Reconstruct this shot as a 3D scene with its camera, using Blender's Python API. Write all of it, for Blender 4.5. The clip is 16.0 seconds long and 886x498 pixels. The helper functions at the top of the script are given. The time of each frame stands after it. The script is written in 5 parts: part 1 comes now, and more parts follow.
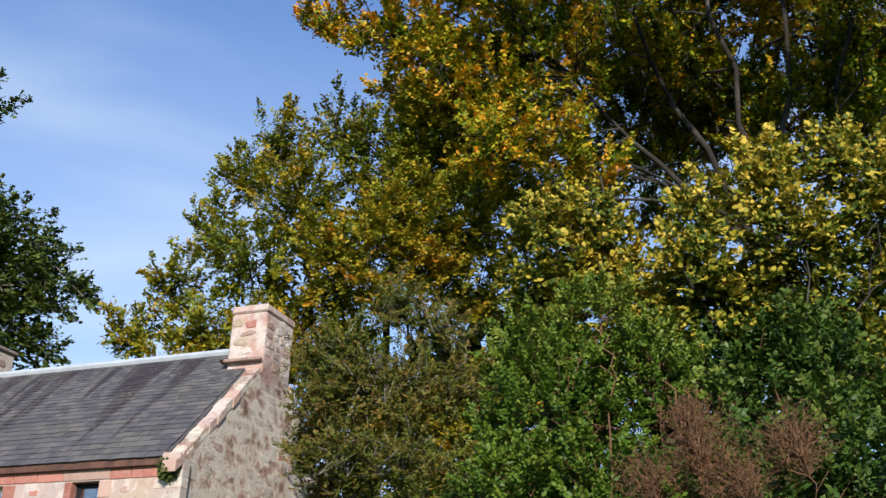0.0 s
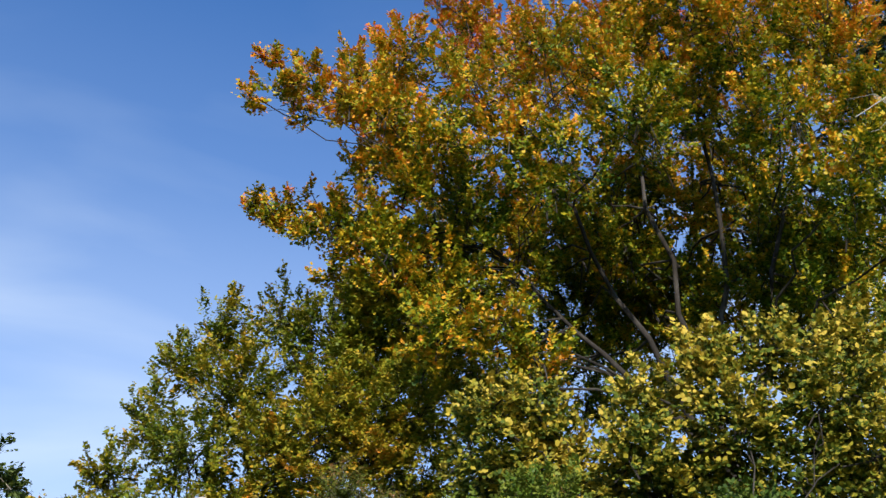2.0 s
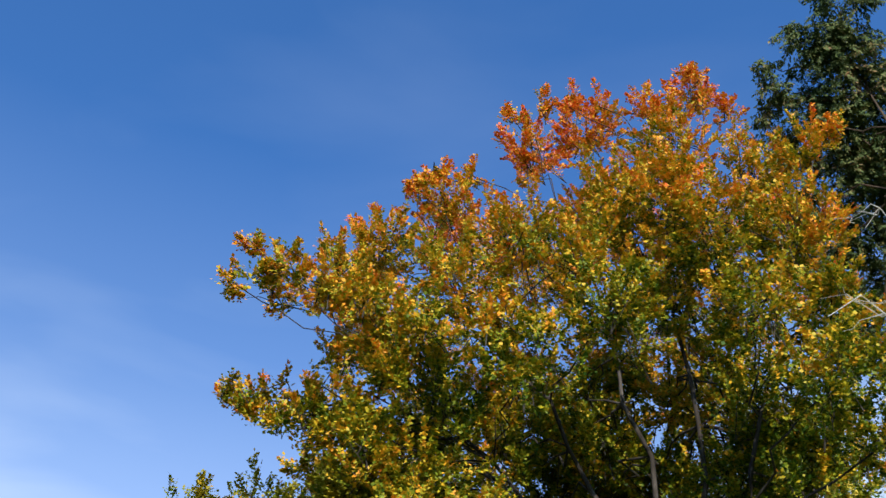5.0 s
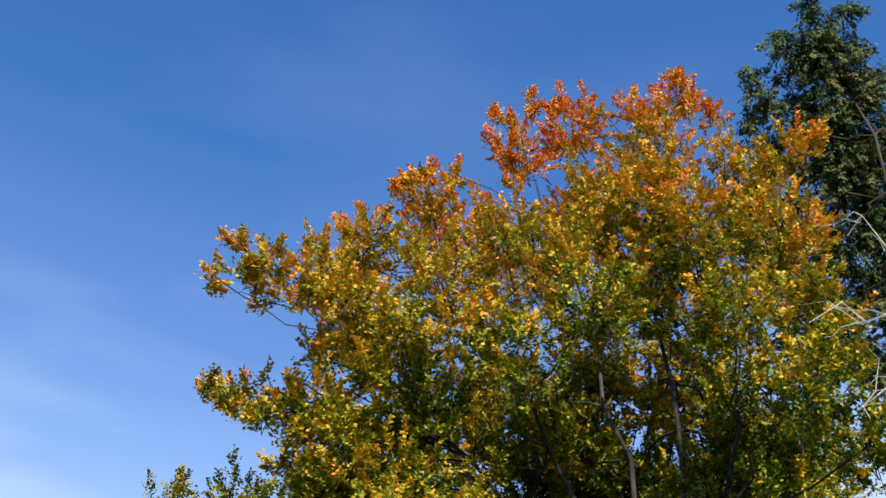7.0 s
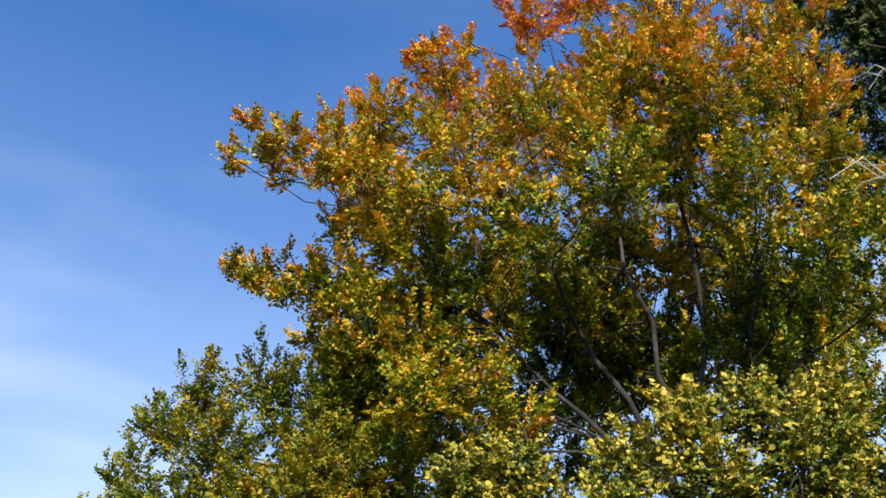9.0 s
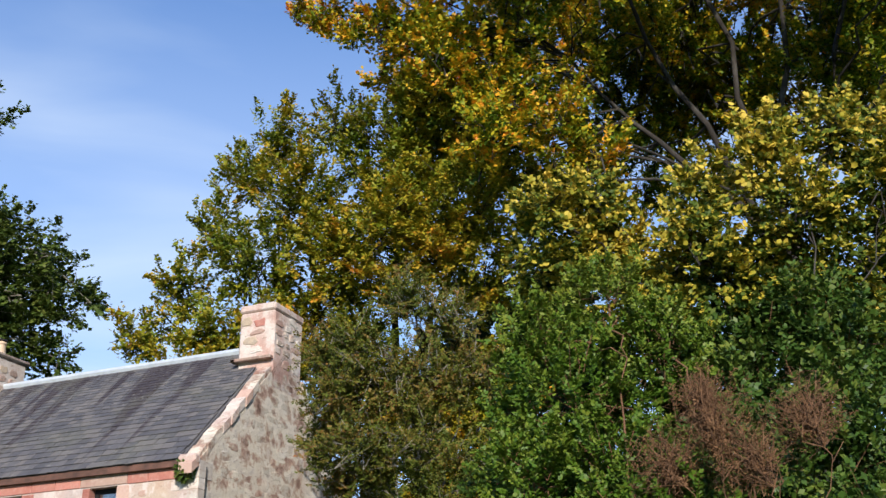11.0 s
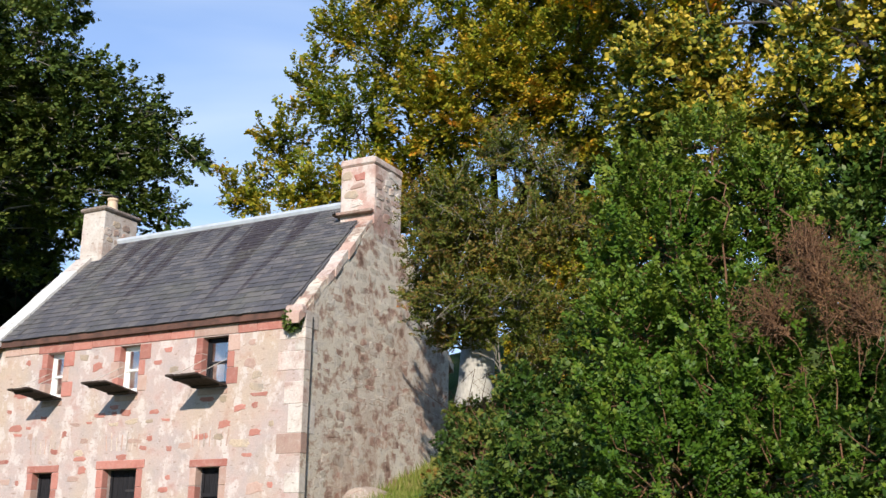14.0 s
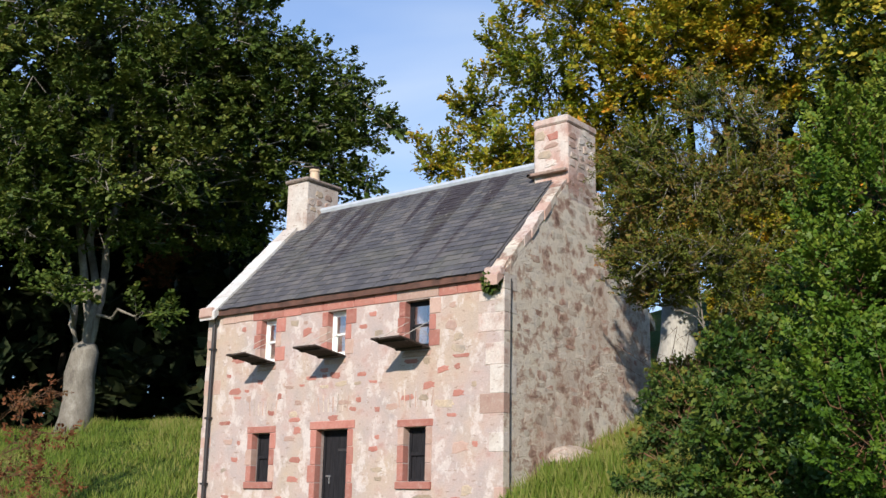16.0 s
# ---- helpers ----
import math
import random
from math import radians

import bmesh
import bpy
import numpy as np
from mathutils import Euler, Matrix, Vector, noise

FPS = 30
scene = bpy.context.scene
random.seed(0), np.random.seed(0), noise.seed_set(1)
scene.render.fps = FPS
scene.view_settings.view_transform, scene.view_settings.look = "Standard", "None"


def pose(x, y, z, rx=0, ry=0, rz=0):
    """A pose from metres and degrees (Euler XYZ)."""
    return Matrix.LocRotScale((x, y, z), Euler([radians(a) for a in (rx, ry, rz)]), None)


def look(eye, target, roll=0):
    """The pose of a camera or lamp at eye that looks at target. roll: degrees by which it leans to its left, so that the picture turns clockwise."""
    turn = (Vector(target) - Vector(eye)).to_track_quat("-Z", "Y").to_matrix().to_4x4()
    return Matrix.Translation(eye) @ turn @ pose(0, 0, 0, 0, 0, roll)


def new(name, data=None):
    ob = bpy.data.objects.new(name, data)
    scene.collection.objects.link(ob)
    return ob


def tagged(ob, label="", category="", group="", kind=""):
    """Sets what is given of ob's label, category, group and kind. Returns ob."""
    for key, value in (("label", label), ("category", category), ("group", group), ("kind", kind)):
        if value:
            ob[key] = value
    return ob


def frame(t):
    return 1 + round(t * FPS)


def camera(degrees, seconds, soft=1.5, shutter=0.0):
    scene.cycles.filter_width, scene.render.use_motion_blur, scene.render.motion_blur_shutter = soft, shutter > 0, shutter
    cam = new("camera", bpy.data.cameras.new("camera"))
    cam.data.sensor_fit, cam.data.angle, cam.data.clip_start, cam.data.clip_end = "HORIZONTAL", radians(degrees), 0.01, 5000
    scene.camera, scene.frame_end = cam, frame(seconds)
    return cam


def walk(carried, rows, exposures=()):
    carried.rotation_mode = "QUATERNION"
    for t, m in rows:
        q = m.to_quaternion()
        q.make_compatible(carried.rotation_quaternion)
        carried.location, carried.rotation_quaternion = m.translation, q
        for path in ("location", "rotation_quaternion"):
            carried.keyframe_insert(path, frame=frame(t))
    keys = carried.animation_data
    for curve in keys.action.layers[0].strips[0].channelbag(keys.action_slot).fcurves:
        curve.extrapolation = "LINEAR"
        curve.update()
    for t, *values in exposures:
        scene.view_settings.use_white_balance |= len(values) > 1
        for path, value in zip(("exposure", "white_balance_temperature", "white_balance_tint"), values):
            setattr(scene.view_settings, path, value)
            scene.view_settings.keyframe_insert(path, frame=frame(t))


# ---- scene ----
cam = camera(43.66, 16.0, soft=1.5)
PATH = [
    (0, look((10.566, -14.720, 0.441), (7.0144, -6.2901, 4.4826), 2.266)),
    (0.5, look((10.566, -14.720, 0.441), (7.1097, -6.4596, 4.8942), 1.808)),
    (1, look((10.566, -14.720, 0.441), (7.2499, -6.5949, 5.2366), 1.504)),
    (1.5, look((10.566, -14.720, 0.441), (7.4275, -6.7190, 5.5541), 1.562)),
    (2, look((10.566, -14.720, 0.441), (7.7364, -6.8941, 5.9872), 1.022)),
    (2.5, look((10.566, -14.720, 0.441), (7.9479, -7.1229, 6.3942), 0.317)),
    (3, look((10.566, -14.720, 0.441), (8.0750, -7.4427, 6.8322), 0.439)),
    (3.5, look((10.566, -14.720, 0.441), (8.1942, -7.7001, 7.1572), 0.873)),
    (4, look((10.566, -14.720, 0.441), (8.2515, -7.8220, 7.3019), 1.128)),
    (6.5, look((10.566, -14.720, 0.441), (8.2606, -7.8506, 7.3336), 2.060)),
    (7, look((10.566, -14.720, 0.441), (8.3854, -7.8069, 7.3305), 1.755)),
    (7.5, look((10.566, -14.720, 0.441), (8.5470, -7.8103, 7.3830), 1.428)),
    (8, look((10.566, -14.720, 0.441), (8.6719, -7.8301, 7.4376), 0.980)),
    (8.5, look((10.566, -14.720, 0.441), (8.3914, -7.5934, 7.1113), 1.333)),
    (9, look((10.566, -14.720, 0.441), (8.0147, -7.1384, 6.4428), 0.197)),
    (9.5, look((10.566, -14.720, 0.441), (7.7907, -6.8422, 5.9409), -0.636)),
    (10, look((10.566, -14.720, 0.441), (7.5615, -6.5748, 5.4049), -0.578)),
    (10.2, look((10.566, -14.720, 0.441), (7.4208, -6.4748, 5.1458), -0.505)),
    (12.3, look((10.566, -14.720, 0.441), (6.4812, -6.2131, 3.7512), 0.176)),
    (12.5, look((10.566, -14.720, 0.441), (6.4245, -6.1975, 3.6388), 0.453)),
    (13, look((10.566, -14.720, 0.441), (6.2790, -6.1603, 3.3332), 0.794)),
    (13.5, look((10.566, -14.720, 0.441), (6.1354, -6.2042, 3.2449), 0.781)),
    (14, look((10.566, -14.720, 0.441), (5.9703, -6.2570, 3.1370), 0.622)),
    (14.5, look((10.566, -14.720, 0.441), (5.7467, -6.3599, 3.0664), 0.866)),
    (15, look((10.566, -14.720, 0.441), (5.3092, -6.6188, 3.0386), 1.517)),
    (15.5, look((10.566, -14.720, 0.441), (4.8711, -6.8512, 2.8201), 1.098)),
    (16, look((10.566, -14.720, 0.441), (4.4528, -7.1543, 2.7645), 1.161)),
]
walk(cam, PATH, [(0.0, 0.28), (1.0, 0.28), (2.0, 0.36), (3.0, 0.42), (4.0, 0.50), (6.5, 0.52), (8.0, 0.70), (9.0, 0.56), (10.2, 0.34), (12.5, 0.40), (14.0, 0.36), (15.0, 0.28), (16.0, 0.22)])

# ---- daylight: low autumn sun, thin high cloud ----
SUN = Vector((0.35, -0.80, 0.43)).normalized()
sun = new("sun", bpy.data.lights.new("sun", "SUN"))
sun.data.energy, sun.data.angle, sun.data.color = 5.0, radians(0.55), (1.0, 0.93, 0.82)
sun.rotation_euler = SUN.to_track_quat("Z", "Y").to_euler()

world = bpy.data.worlds.new("sky")
scene.world = world
world.use_nodes = True


def sky_nodes(tree):
    n, l = tree.nodes, tree.links
    sky = n.new("ShaderNodeTexSky")
    sky.sky_type, sky.sun_disc = "NISHITA", False
    sky.sun_elevation = math.asin(SUN.z)
    sky.sun_rotation = math.atan2(SUN.x, SUN.y)
    sky.air_density, sky.dust_density, sky.ozone_density = 1.0, 0.1, 2.5
    co = n.new("ShaderNodeTexCoord")
    mp = n.new("ShaderNodeMapping")
    mp.inputs["Scale"].default_value = (1.1, 1.1, 4.2)
    mp.inputs["Rotation"].default_value = (0.25, -0.35, 0.4)
    mp.inputs["Location"].default_value = (1.35, 0.7, 0.62)
    no = n.new("ShaderNodeTexNoise")
    no.inputs["Scale"].default_value = 2.4
    no.inputs["Detail"].default_value = 5.0
    no.inputs["Roughness"].default_value = 0.45
    no.inputs["Distortion"].default_value = 0.35
    ra = n.new("ShaderNodeValToRGB")
    ra.color_ramp.elements[0].position, ra.color_ramp.elements[1].position = 0.48, 0.88
    ra.color_ramp.elements[0].color, ra.color_ramp.elements[1].color = (0, 0, 0, 1), (0.28, 0.28, 0.28, 1)
    mx = n.new("ShaderNodeMix")
    mx.data_type = "RGBA"
    l.new(co.outputs["Generated"], mp.inputs["Vector"])
    l.new(mp.outputs["Vector"], no.inputs["Vector"])
    l.new(no.outputs["Fac"], ra.inputs["Fac"])
    sp = n.new("ShaderNodeSeparateXYZ")
    l.new(co.outputs["Generated"], sp.inputs["Vector"])
    hz = n.new("ShaderNodeValToRGB")
    hz.color_ramp.elements[0].position, hz.color_ramp.elements[1].position = 0.05, 0.74
    hz.color_ramp.elements[0].color, hz.color_ramp.elements[1].color = (0.52, 0.52, 0.52, 1), (0, 0, 0, 1)
    for height, amount in ((0.48, 0.30), (0.60, 0.09)):
        hz.color_ramp.elements.new(height).color = (amount, amount, amount, 1)
    l.new(sp.outputs["Z"], hz.inputs["Fac"])
    lo = n.new("ShaderNodeMath")
    lo.operation = "MULTIPLY_ADD"
    l.new(hz.outputs["Color"], lo.inputs[0])
    lo.inputs[1].default_value, lo.inputs[2].default_value = 4.6, 0.22
    cl = n.new("ShaderNodeMath")
    cl.operation = "MULTIPLY"
    l.new(ra.outputs["Color"], cl.inputs[0])
    l.new(lo.outputs[0], cl.inputs[1])
    su = n.new("ShaderNodeMath")
    su.operation, su.use_clamp = "ADD", True
    l.new(cl.outputs[0], su.inputs[0])
    l.new(hz.outputs["Color"], su.inputs[1])
    l.new(su.outputs[0], mx.inputs["Factor"])
    hs = n.new("ShaderNodeMix")
    hs.data_type, hs.blend_type = "RGBA", "MULTIPLY"
    hs.inputs["Factor"].default_value = 1.0
    hs.inputs[7].default_value = (0.60, 1.14, 1.72, 1)
    l.new(sky.outputs["Color"], hs.inputs[6])
    l.new(hs.outputs[2], mx.inputs[6])
    mx.inputs[7].default_value = (6.8, 7.8, 9.0, 1)
    bg = n["Background"]
    bg.inputs["Strength"].default_value = 0.100
    l.new(mx.outputs[2], bg.inputs["Color"])


sky_nodes(world.node_tree)

# ---- materials ----
WID, DEP, EAVE, RIDGE, THICK = 7.56, 5.03, 4.42, 7.0, 0.62  # the cottage


def mat(name, rough=0.8, metal=0.0, spec=0.3):
    m = bpy.data.materials.new(name)
    m.use_nodes = True
    b = m.node_tree.nodes["Principled BSDF"]
    b.inputs["Roughness"].default_value = rough
    b.inputs["Metallic"].default_value = metal
    b.inputs["Specular IOR Level"].default_value = spec
    return m, m.node_tree.nodes, m.node_tree.links, b


def coords(n, l, scale=(1, 1, 1), placed=True):
    """Coordinates in metres: of the place, or of the object itself."""
    co, mp = n.new("ShaderNodeNewGeometry" if placed else "ShaderNodeTexCoord"), n.new("ShaderNodeMapping")
    mp.inputs["Scale"].default_value = scale
    l.new(co.outputs["Position" if placed else "Object"], mp.inputs["Vector"])
    return mp.outputs["Vector"]


def noise_tex(n, l, vec, scale, detail=4.0, rough=0.55, distort=0.0):
    t = n.new("ShaderNodeTexNoise")
    t.inputs["Scale"].default_value, t.inputs["Detail"].default_value = scale, detail
    t.inputs["Roughness"].default_value, t.inputs["Distortion"].default_value = rough, distort
    l.new(vec, t.inputs["Vector"])
    return t.outputs["Fac"]


def ramp(n, l, fac, stops):
    r = n.new("ShaderNodeValToRGB")
    el = r.color_ramp.elements
    while len(el) < len(stops):
        el.new(0.5)
    for e, (pos, c) in zip(el, stops):
        e.position, e.color = pos, (*c, 1)
    l.new(fac, r.inputs["Fac"])
    return r.outputs["Color"]


def blend(n, l, fac, a, b, mode="MIX"):
    m = n.new("ShaderNodeMix")
    m.data_type, m.blend_type = "RGBA", mode
    for sock, v in ((m.inputs["Factor"], fac), (m.inputs[6], a), (m.inputs[7], b)):
        if isinstance(v, (int, float)):
            sock.default_value = v
        elif isinstance(v, tuple):
            sock.default_value = (*v, 1)
        else:
            l.new(v, sock)
    return m.outputs[2]


def bump(n, l, b, height, strength=0.4, dist=0.02):
    bp = n.new("ShaderNodeBump")
    bp.inputs["Strength"].default_value, bp.inputs["Distance"].default_value = strength, dist
    l.new(height, bp.inputs["Height"])
    l.new(bp.outputs["Normal"], b.inputs["Normal"])


def mix_values(n, l, a, b, f=0.5):
    m = n.new("ShaderNodeMix")
    m.inputs["Factor"].default_value = f
    l.new(a, m.inputs[2])
    l.new(b, m.inputs[3])
    return m.outputs[0]


def leaf_material(name, stops, patch=0.35, fine=0.6, gloss=0.45, through_light=0.3, rise=None, around=None):
    """Leaves: hue and brightness drift over the crown in patches (with height where rise is given, outwards from a
    heart where around is given) and change from leaf to leaf.
    """
    m, n, l, b = mat(name, gloss + 0.08, 0.0, 0.22)
    vec = coords(n, l, placed=False)
    geo = n.new("ShaderNodeNewGeometry")
    one = mix_values(n, l, noise_tex(n, l, vec, patch, 2.0, 0.5), noise_tex(n, l, vec, patch * 5.5, 2.0, 0.5), 0.45)
    spread = n.new("ShaderNodeMapRange")
    spread.inputs["From Min"].default_value, spread.inputs["From Max"].default_value = 0.33, 0.67
    l.new(one, spread.inputs["Value"])
    age = n.new("ShaderNodeAttribute")
    age.attribute_name = "age"
    one = mix_values(n, l, spread.outputs["Result"], age.outputs["Fac"], 0.55)
    one = mix_values(n, l, one, geo.outputs["Random Per Island"], (1.0 - fine) * 0.5)
    if rise:
        sep = n.new("ShaderNodeSeparateXYZ")
        l.new(vec, sep.inputs["Vector"])
        mr = n.new("ShaderNodeMapRange")
        mr.inputs["From Min"].default_value, mr.inputs["From Max"].default_value = rise[0], rise[1]
        mr.inputs["To Min"].default_value, mr.inputs["To Max"].default_value = -rise[2], rise[2]
        l.new(sep.outputs["Z"], mr.inputs["Value"])
        ad = n.new("ShaderNodeMath")
        ad.operation = "ADD"
        l.new(one, ad.inputs[0])
        l.new(mr.outputs["Result"], ad.inputs[1])
        one = ad.outputs[0]
    if around:
        ds = n.new("ShaderNodeVectorMath")
        ds.operation = "DISTANCE"
        l.new(vec, ds.inputs[0])
        ds.inputs[1].default_value = around[:3]
        mr = n.new("ShaderNodeMapRange")
        mr.inputs["From Min"].default_value, mr.inputs["From Max"].default_value = around[3], around[4]
        mr.inputs["To Min"].default_value, mr.inputs["To Max"].default_value = -around[5], around[5]
        l.new(ds.outputs["Value"], mr.inputs["Value"])
        ad = n.new("ShaderNodeMath")
        ad.operation = "ADD"
        l.new(one, ad.inputs[0])
        l.new(mr.outputs["Result"], ad.inputs[1])
        one = ad.outputs[0]
    col = ramp(n, l, one, stops)
    l.new(col, b.inputs["Base Color"])
    tr = n.new("ShaderNodeBsdfTranslucent")
    l.new(col, tr.inputs["Color"])
    mx = n.new("ShaderNodeMixShader")
    mx.inputs["Fac"].default_value = through_light
    l.new(b.outputs["BSDF"], mx.inputs[1])
    l.new(tr.outputs["BSDF"], mx.inputs[2])
    l.new(mx.outputs["Shader"], n["Material Output"].inputs["Surface"])
    return m


def stone_material(name, a, b_, c, scale=3.0, grain=40.0, depth=0.02, vary=0.25, stain=(0.16, 0.14, 0.12), stain_amount=0.35, grit=0.45):
    m, n, l, b = mat(name, 0.92, 0.0, 0.15)
    vec = coords(n, l)
    big = noise_tex(n, l, vec, scale, 5.0, 0.6, 0.3)
    fine = noise_tex(n, l, vec, grain, 6.0, 0.65)
    col = ramp(n, l, big, [(0.30, a), (0.5, b_), (0.68, c)])
    info = n.new("ShaderNodeObjectInfo")
    tone = ramp(n, l, info.outputs["Random"], [(0.0, (1 - vary,) * 3), (1.0, (1 + vary * 0.4,) * 3)])
    col = blend(n, l, 1.0, col, tone, "MULTIPLY")
    wear = ramp(n, l, noise_tex(n, l, vec, scale * 2.7, 6.0, 0.7), [(0.52, (0, 0, 0)), (0.72, (stain_amount,) * 3)])
    col = blend(n, l, wear, col, stain)
    col = blend(n, l, grit, col, ramp(n, l, fine, [(0.3, (0.55, 0.55, 0.55)), (0.7, (1.25, 1.25, 1.25))]), "MULTIPLY")
    l.new(col, b.inputs["Base Color"])
    bump(n, l, b, mix_values(n, l, fine, big, 0.4), 0.7, depth)
    return m


def wall_material(name, stops, scale, patch, patch_amount, lime, lime_amount, stretch=(1, 1, 1), depth=0.03, vary=0.0, shift=0.0):
    """Old limed rubble: blotches of stone and mortar, broad damp patches, worn lime and small dark pits."""
    m, n, l, b = mat(name, 0.93, 0.0, 0.12)
    vec = coords(n, l, stretch)
    blot = noise_tex(n, l, vec, scale, 6.0, 0.66, 0.15)
    col = ramp(n, l, blot, [(p + shift, c) for p, c in stops])
    broad = noise_tex(n, l, coords(n, l, (1.0, 1.0, 0.6)), 0.75, 4.0, 0.6, 0.4)
    col = blend(n, l, ramp(n, l, broad, [(0.46, (0, 0, 0)), (0.66, (patch_amount,) * 3)]), col, patch)
    worn = noise_tex(n, l, coords(n, l, (1.2, 1.2, 0.9)), 2.3, 6.0, 0.68, 0.1)
    col = blend(n, l, ramp(n, l, worn, [(0.52, (0, 0, 0)), (0.60, (lime_amount,) * 3)]), col, lime)
    pits = noise_tex(n, l, coords(n, l, (1.0, 1.0, 2.4)), 7.5, 3.0, 0.5)
    col = blend(n, l, ramp(n, l, pits, [(0.62, (0, 0, 0)), (0.68, (0.55,) * 3)]), col, (0.24, 0.16, 0.125))
    if vary:
        info = n.new("ShaderNodeObjectInfo")
        col = blend(n, l, 1.0, col, ramp(n, l, info.outputs["Random"], [(0.0, (1 - vary,) * 3), (1.0, (1 + vary * 0.4,) * 3)]), "MULTIPLY")
    fine = noise_tex(n, l, vec, 26.0, 5.0, 0.6)
    col = blend(n, l, 0.28, col, ramp(n, l, fine, [(0.3, (0.6,) * 3), (0.7, (1.25,) * 3)]), "MULTIPLY")
    l.new(col, b.inputs["Base Color"])
    bump(n, l, b, mix_values(n, l, fine, blot, 0.6), 0.7, depth)
    return m


HARL = wall_material("weathered_lime_harl", [(0.32, (0.41, 0.255, 0.22)), (0.44, (0.46, 0.35, 0.312)), (0.58, (0.42, 0.338, 0.31)), (0.70, (0.36, 0.305, 0.288))], 1.7, (0.47, 0.355, 0.235), 0.55, (0.60, 0.525, 0.485), 0.7, (1, 1, 1.2), 0.02)
RUBBLE_STOPS = [(0.30, (0.15, 0.09, 0.07)), (0.39, (0.33, 0.215, 0.17)), (0.45, (0.45, 0.345, 0.275)), (0.50, (0.60, 0.53, 0.44)), (0.60, (0.56, 0.49, 0.42)), (0.70, (0.32, 0.285, 0.265))]
GABLE = wall_material("old_rubble_mortar", RUBBLE_STOPS, 2.7, (0.34, 0.215, 0.16), 0.5, (0.62, 0.55, 0.47), 0.6, (1, 1, 1.2), 0.05)
GABLE_STONE = wall_material("gable_rubble_stone", RUBBLE_STOPS, 2.7, (0.34, 0.215, 0.16), 0.5, (0.62, 0.55, 0.47), 0.65, (1, 1, 1.2), 0.04, 0.25, 0.03)
GABLE_PINK = wall_material("gable_pink_stone", RUBBLE_STOPS, 2.4, (0.42, 0.225, 0.17), 0.65, (0.58, 0.50, 0.43), 0.5, (1, 1, 1.2), 0.04, 0.25, 0.06)
RED = stone_material("red_sandstone", (0.37, 0.135, 0.105), (0.43, 0.185, 0.145), (0.39, 0.17, 0.135), 3.0, 30.0, 0.012, 0.22, (0.50, 0.35, 0.29), 0.45, 0.25)
PINK = stone_material("pink_sandstone", (0.41, 0.246, 0.197), (0.459, 0.312, 0.254), (0.426, 0.279, 0.221), 3.0, 30.0, 0.016, 0.22, (0.508, 0.41, 0.353), 0.55, 0.25)
CHIMNEY = wall_material("limewashed_chimney_stone", [(0.34, (0.377, 0.246, 0.205)), (0.46, (0.492, 0.385, 0.336)), (0.56, (0.574, 0.492, 0.435)), (0.68, (0.394, 0.344, 0.312))], 2.6, (0.451, 0.23, 0.18), 0.6, (0.59, 0.525, 0.476), 0.6, (1, 1, 1), 0.03)
CREAM = wall_material("pale_limewashed_stone", [(0.34, (0.426, 0.328, 0.279)), (0.46, (0.541, 0.467, 0.41)), (0.58, (0.607, 0.549, 0.492)), (0.70, (0.451, 0.377, 0.328))], 2.4, (0.443, 0.295, 0.238), 0.5, (0.623, 0.574, 0.525), 0.6, (1, 1, 1), 0.016, 0.15)
WHITEWASH = stone_material("flaking_whitewash", (0.541, 0.5, 0.459), (0.656, 0.631, 0.599), (0.59, 0.558, 0.517), 3.0, 30.0, 0.016, 0.12, (0.369, 0.295, 0.254), 0.45)
HARL_STONE = stone_material("buff_stone_under_harl", (0.41, 0.312, 0.23), (0.476, 0.369, 0.271), (0.344, 0.287, 0.238), 3.0, 30.0, 0.012, 0.35, (0.279, 0.205, 0.156), 0.4)
RUBBLE = stone_material("grey_brown_rubble", (0.394, 0.279, 0.221), (0.541, 0.443, 0.369), (0.443, 0.295, 0.238), 4.0, 20.0, 0.06, 0.5, (0.574, 0.508, 0.443), 0.75)
RUBBLE_DARK = stone_material("dark_rubble", (0.221, 0.148, 0.115), (0.344, 0.246, 0.197), (0.328, 0.18, 0.139), 4.0, 20.0, 0.06, 0.4, (0.508, 0.443, 0.377), 0.6)


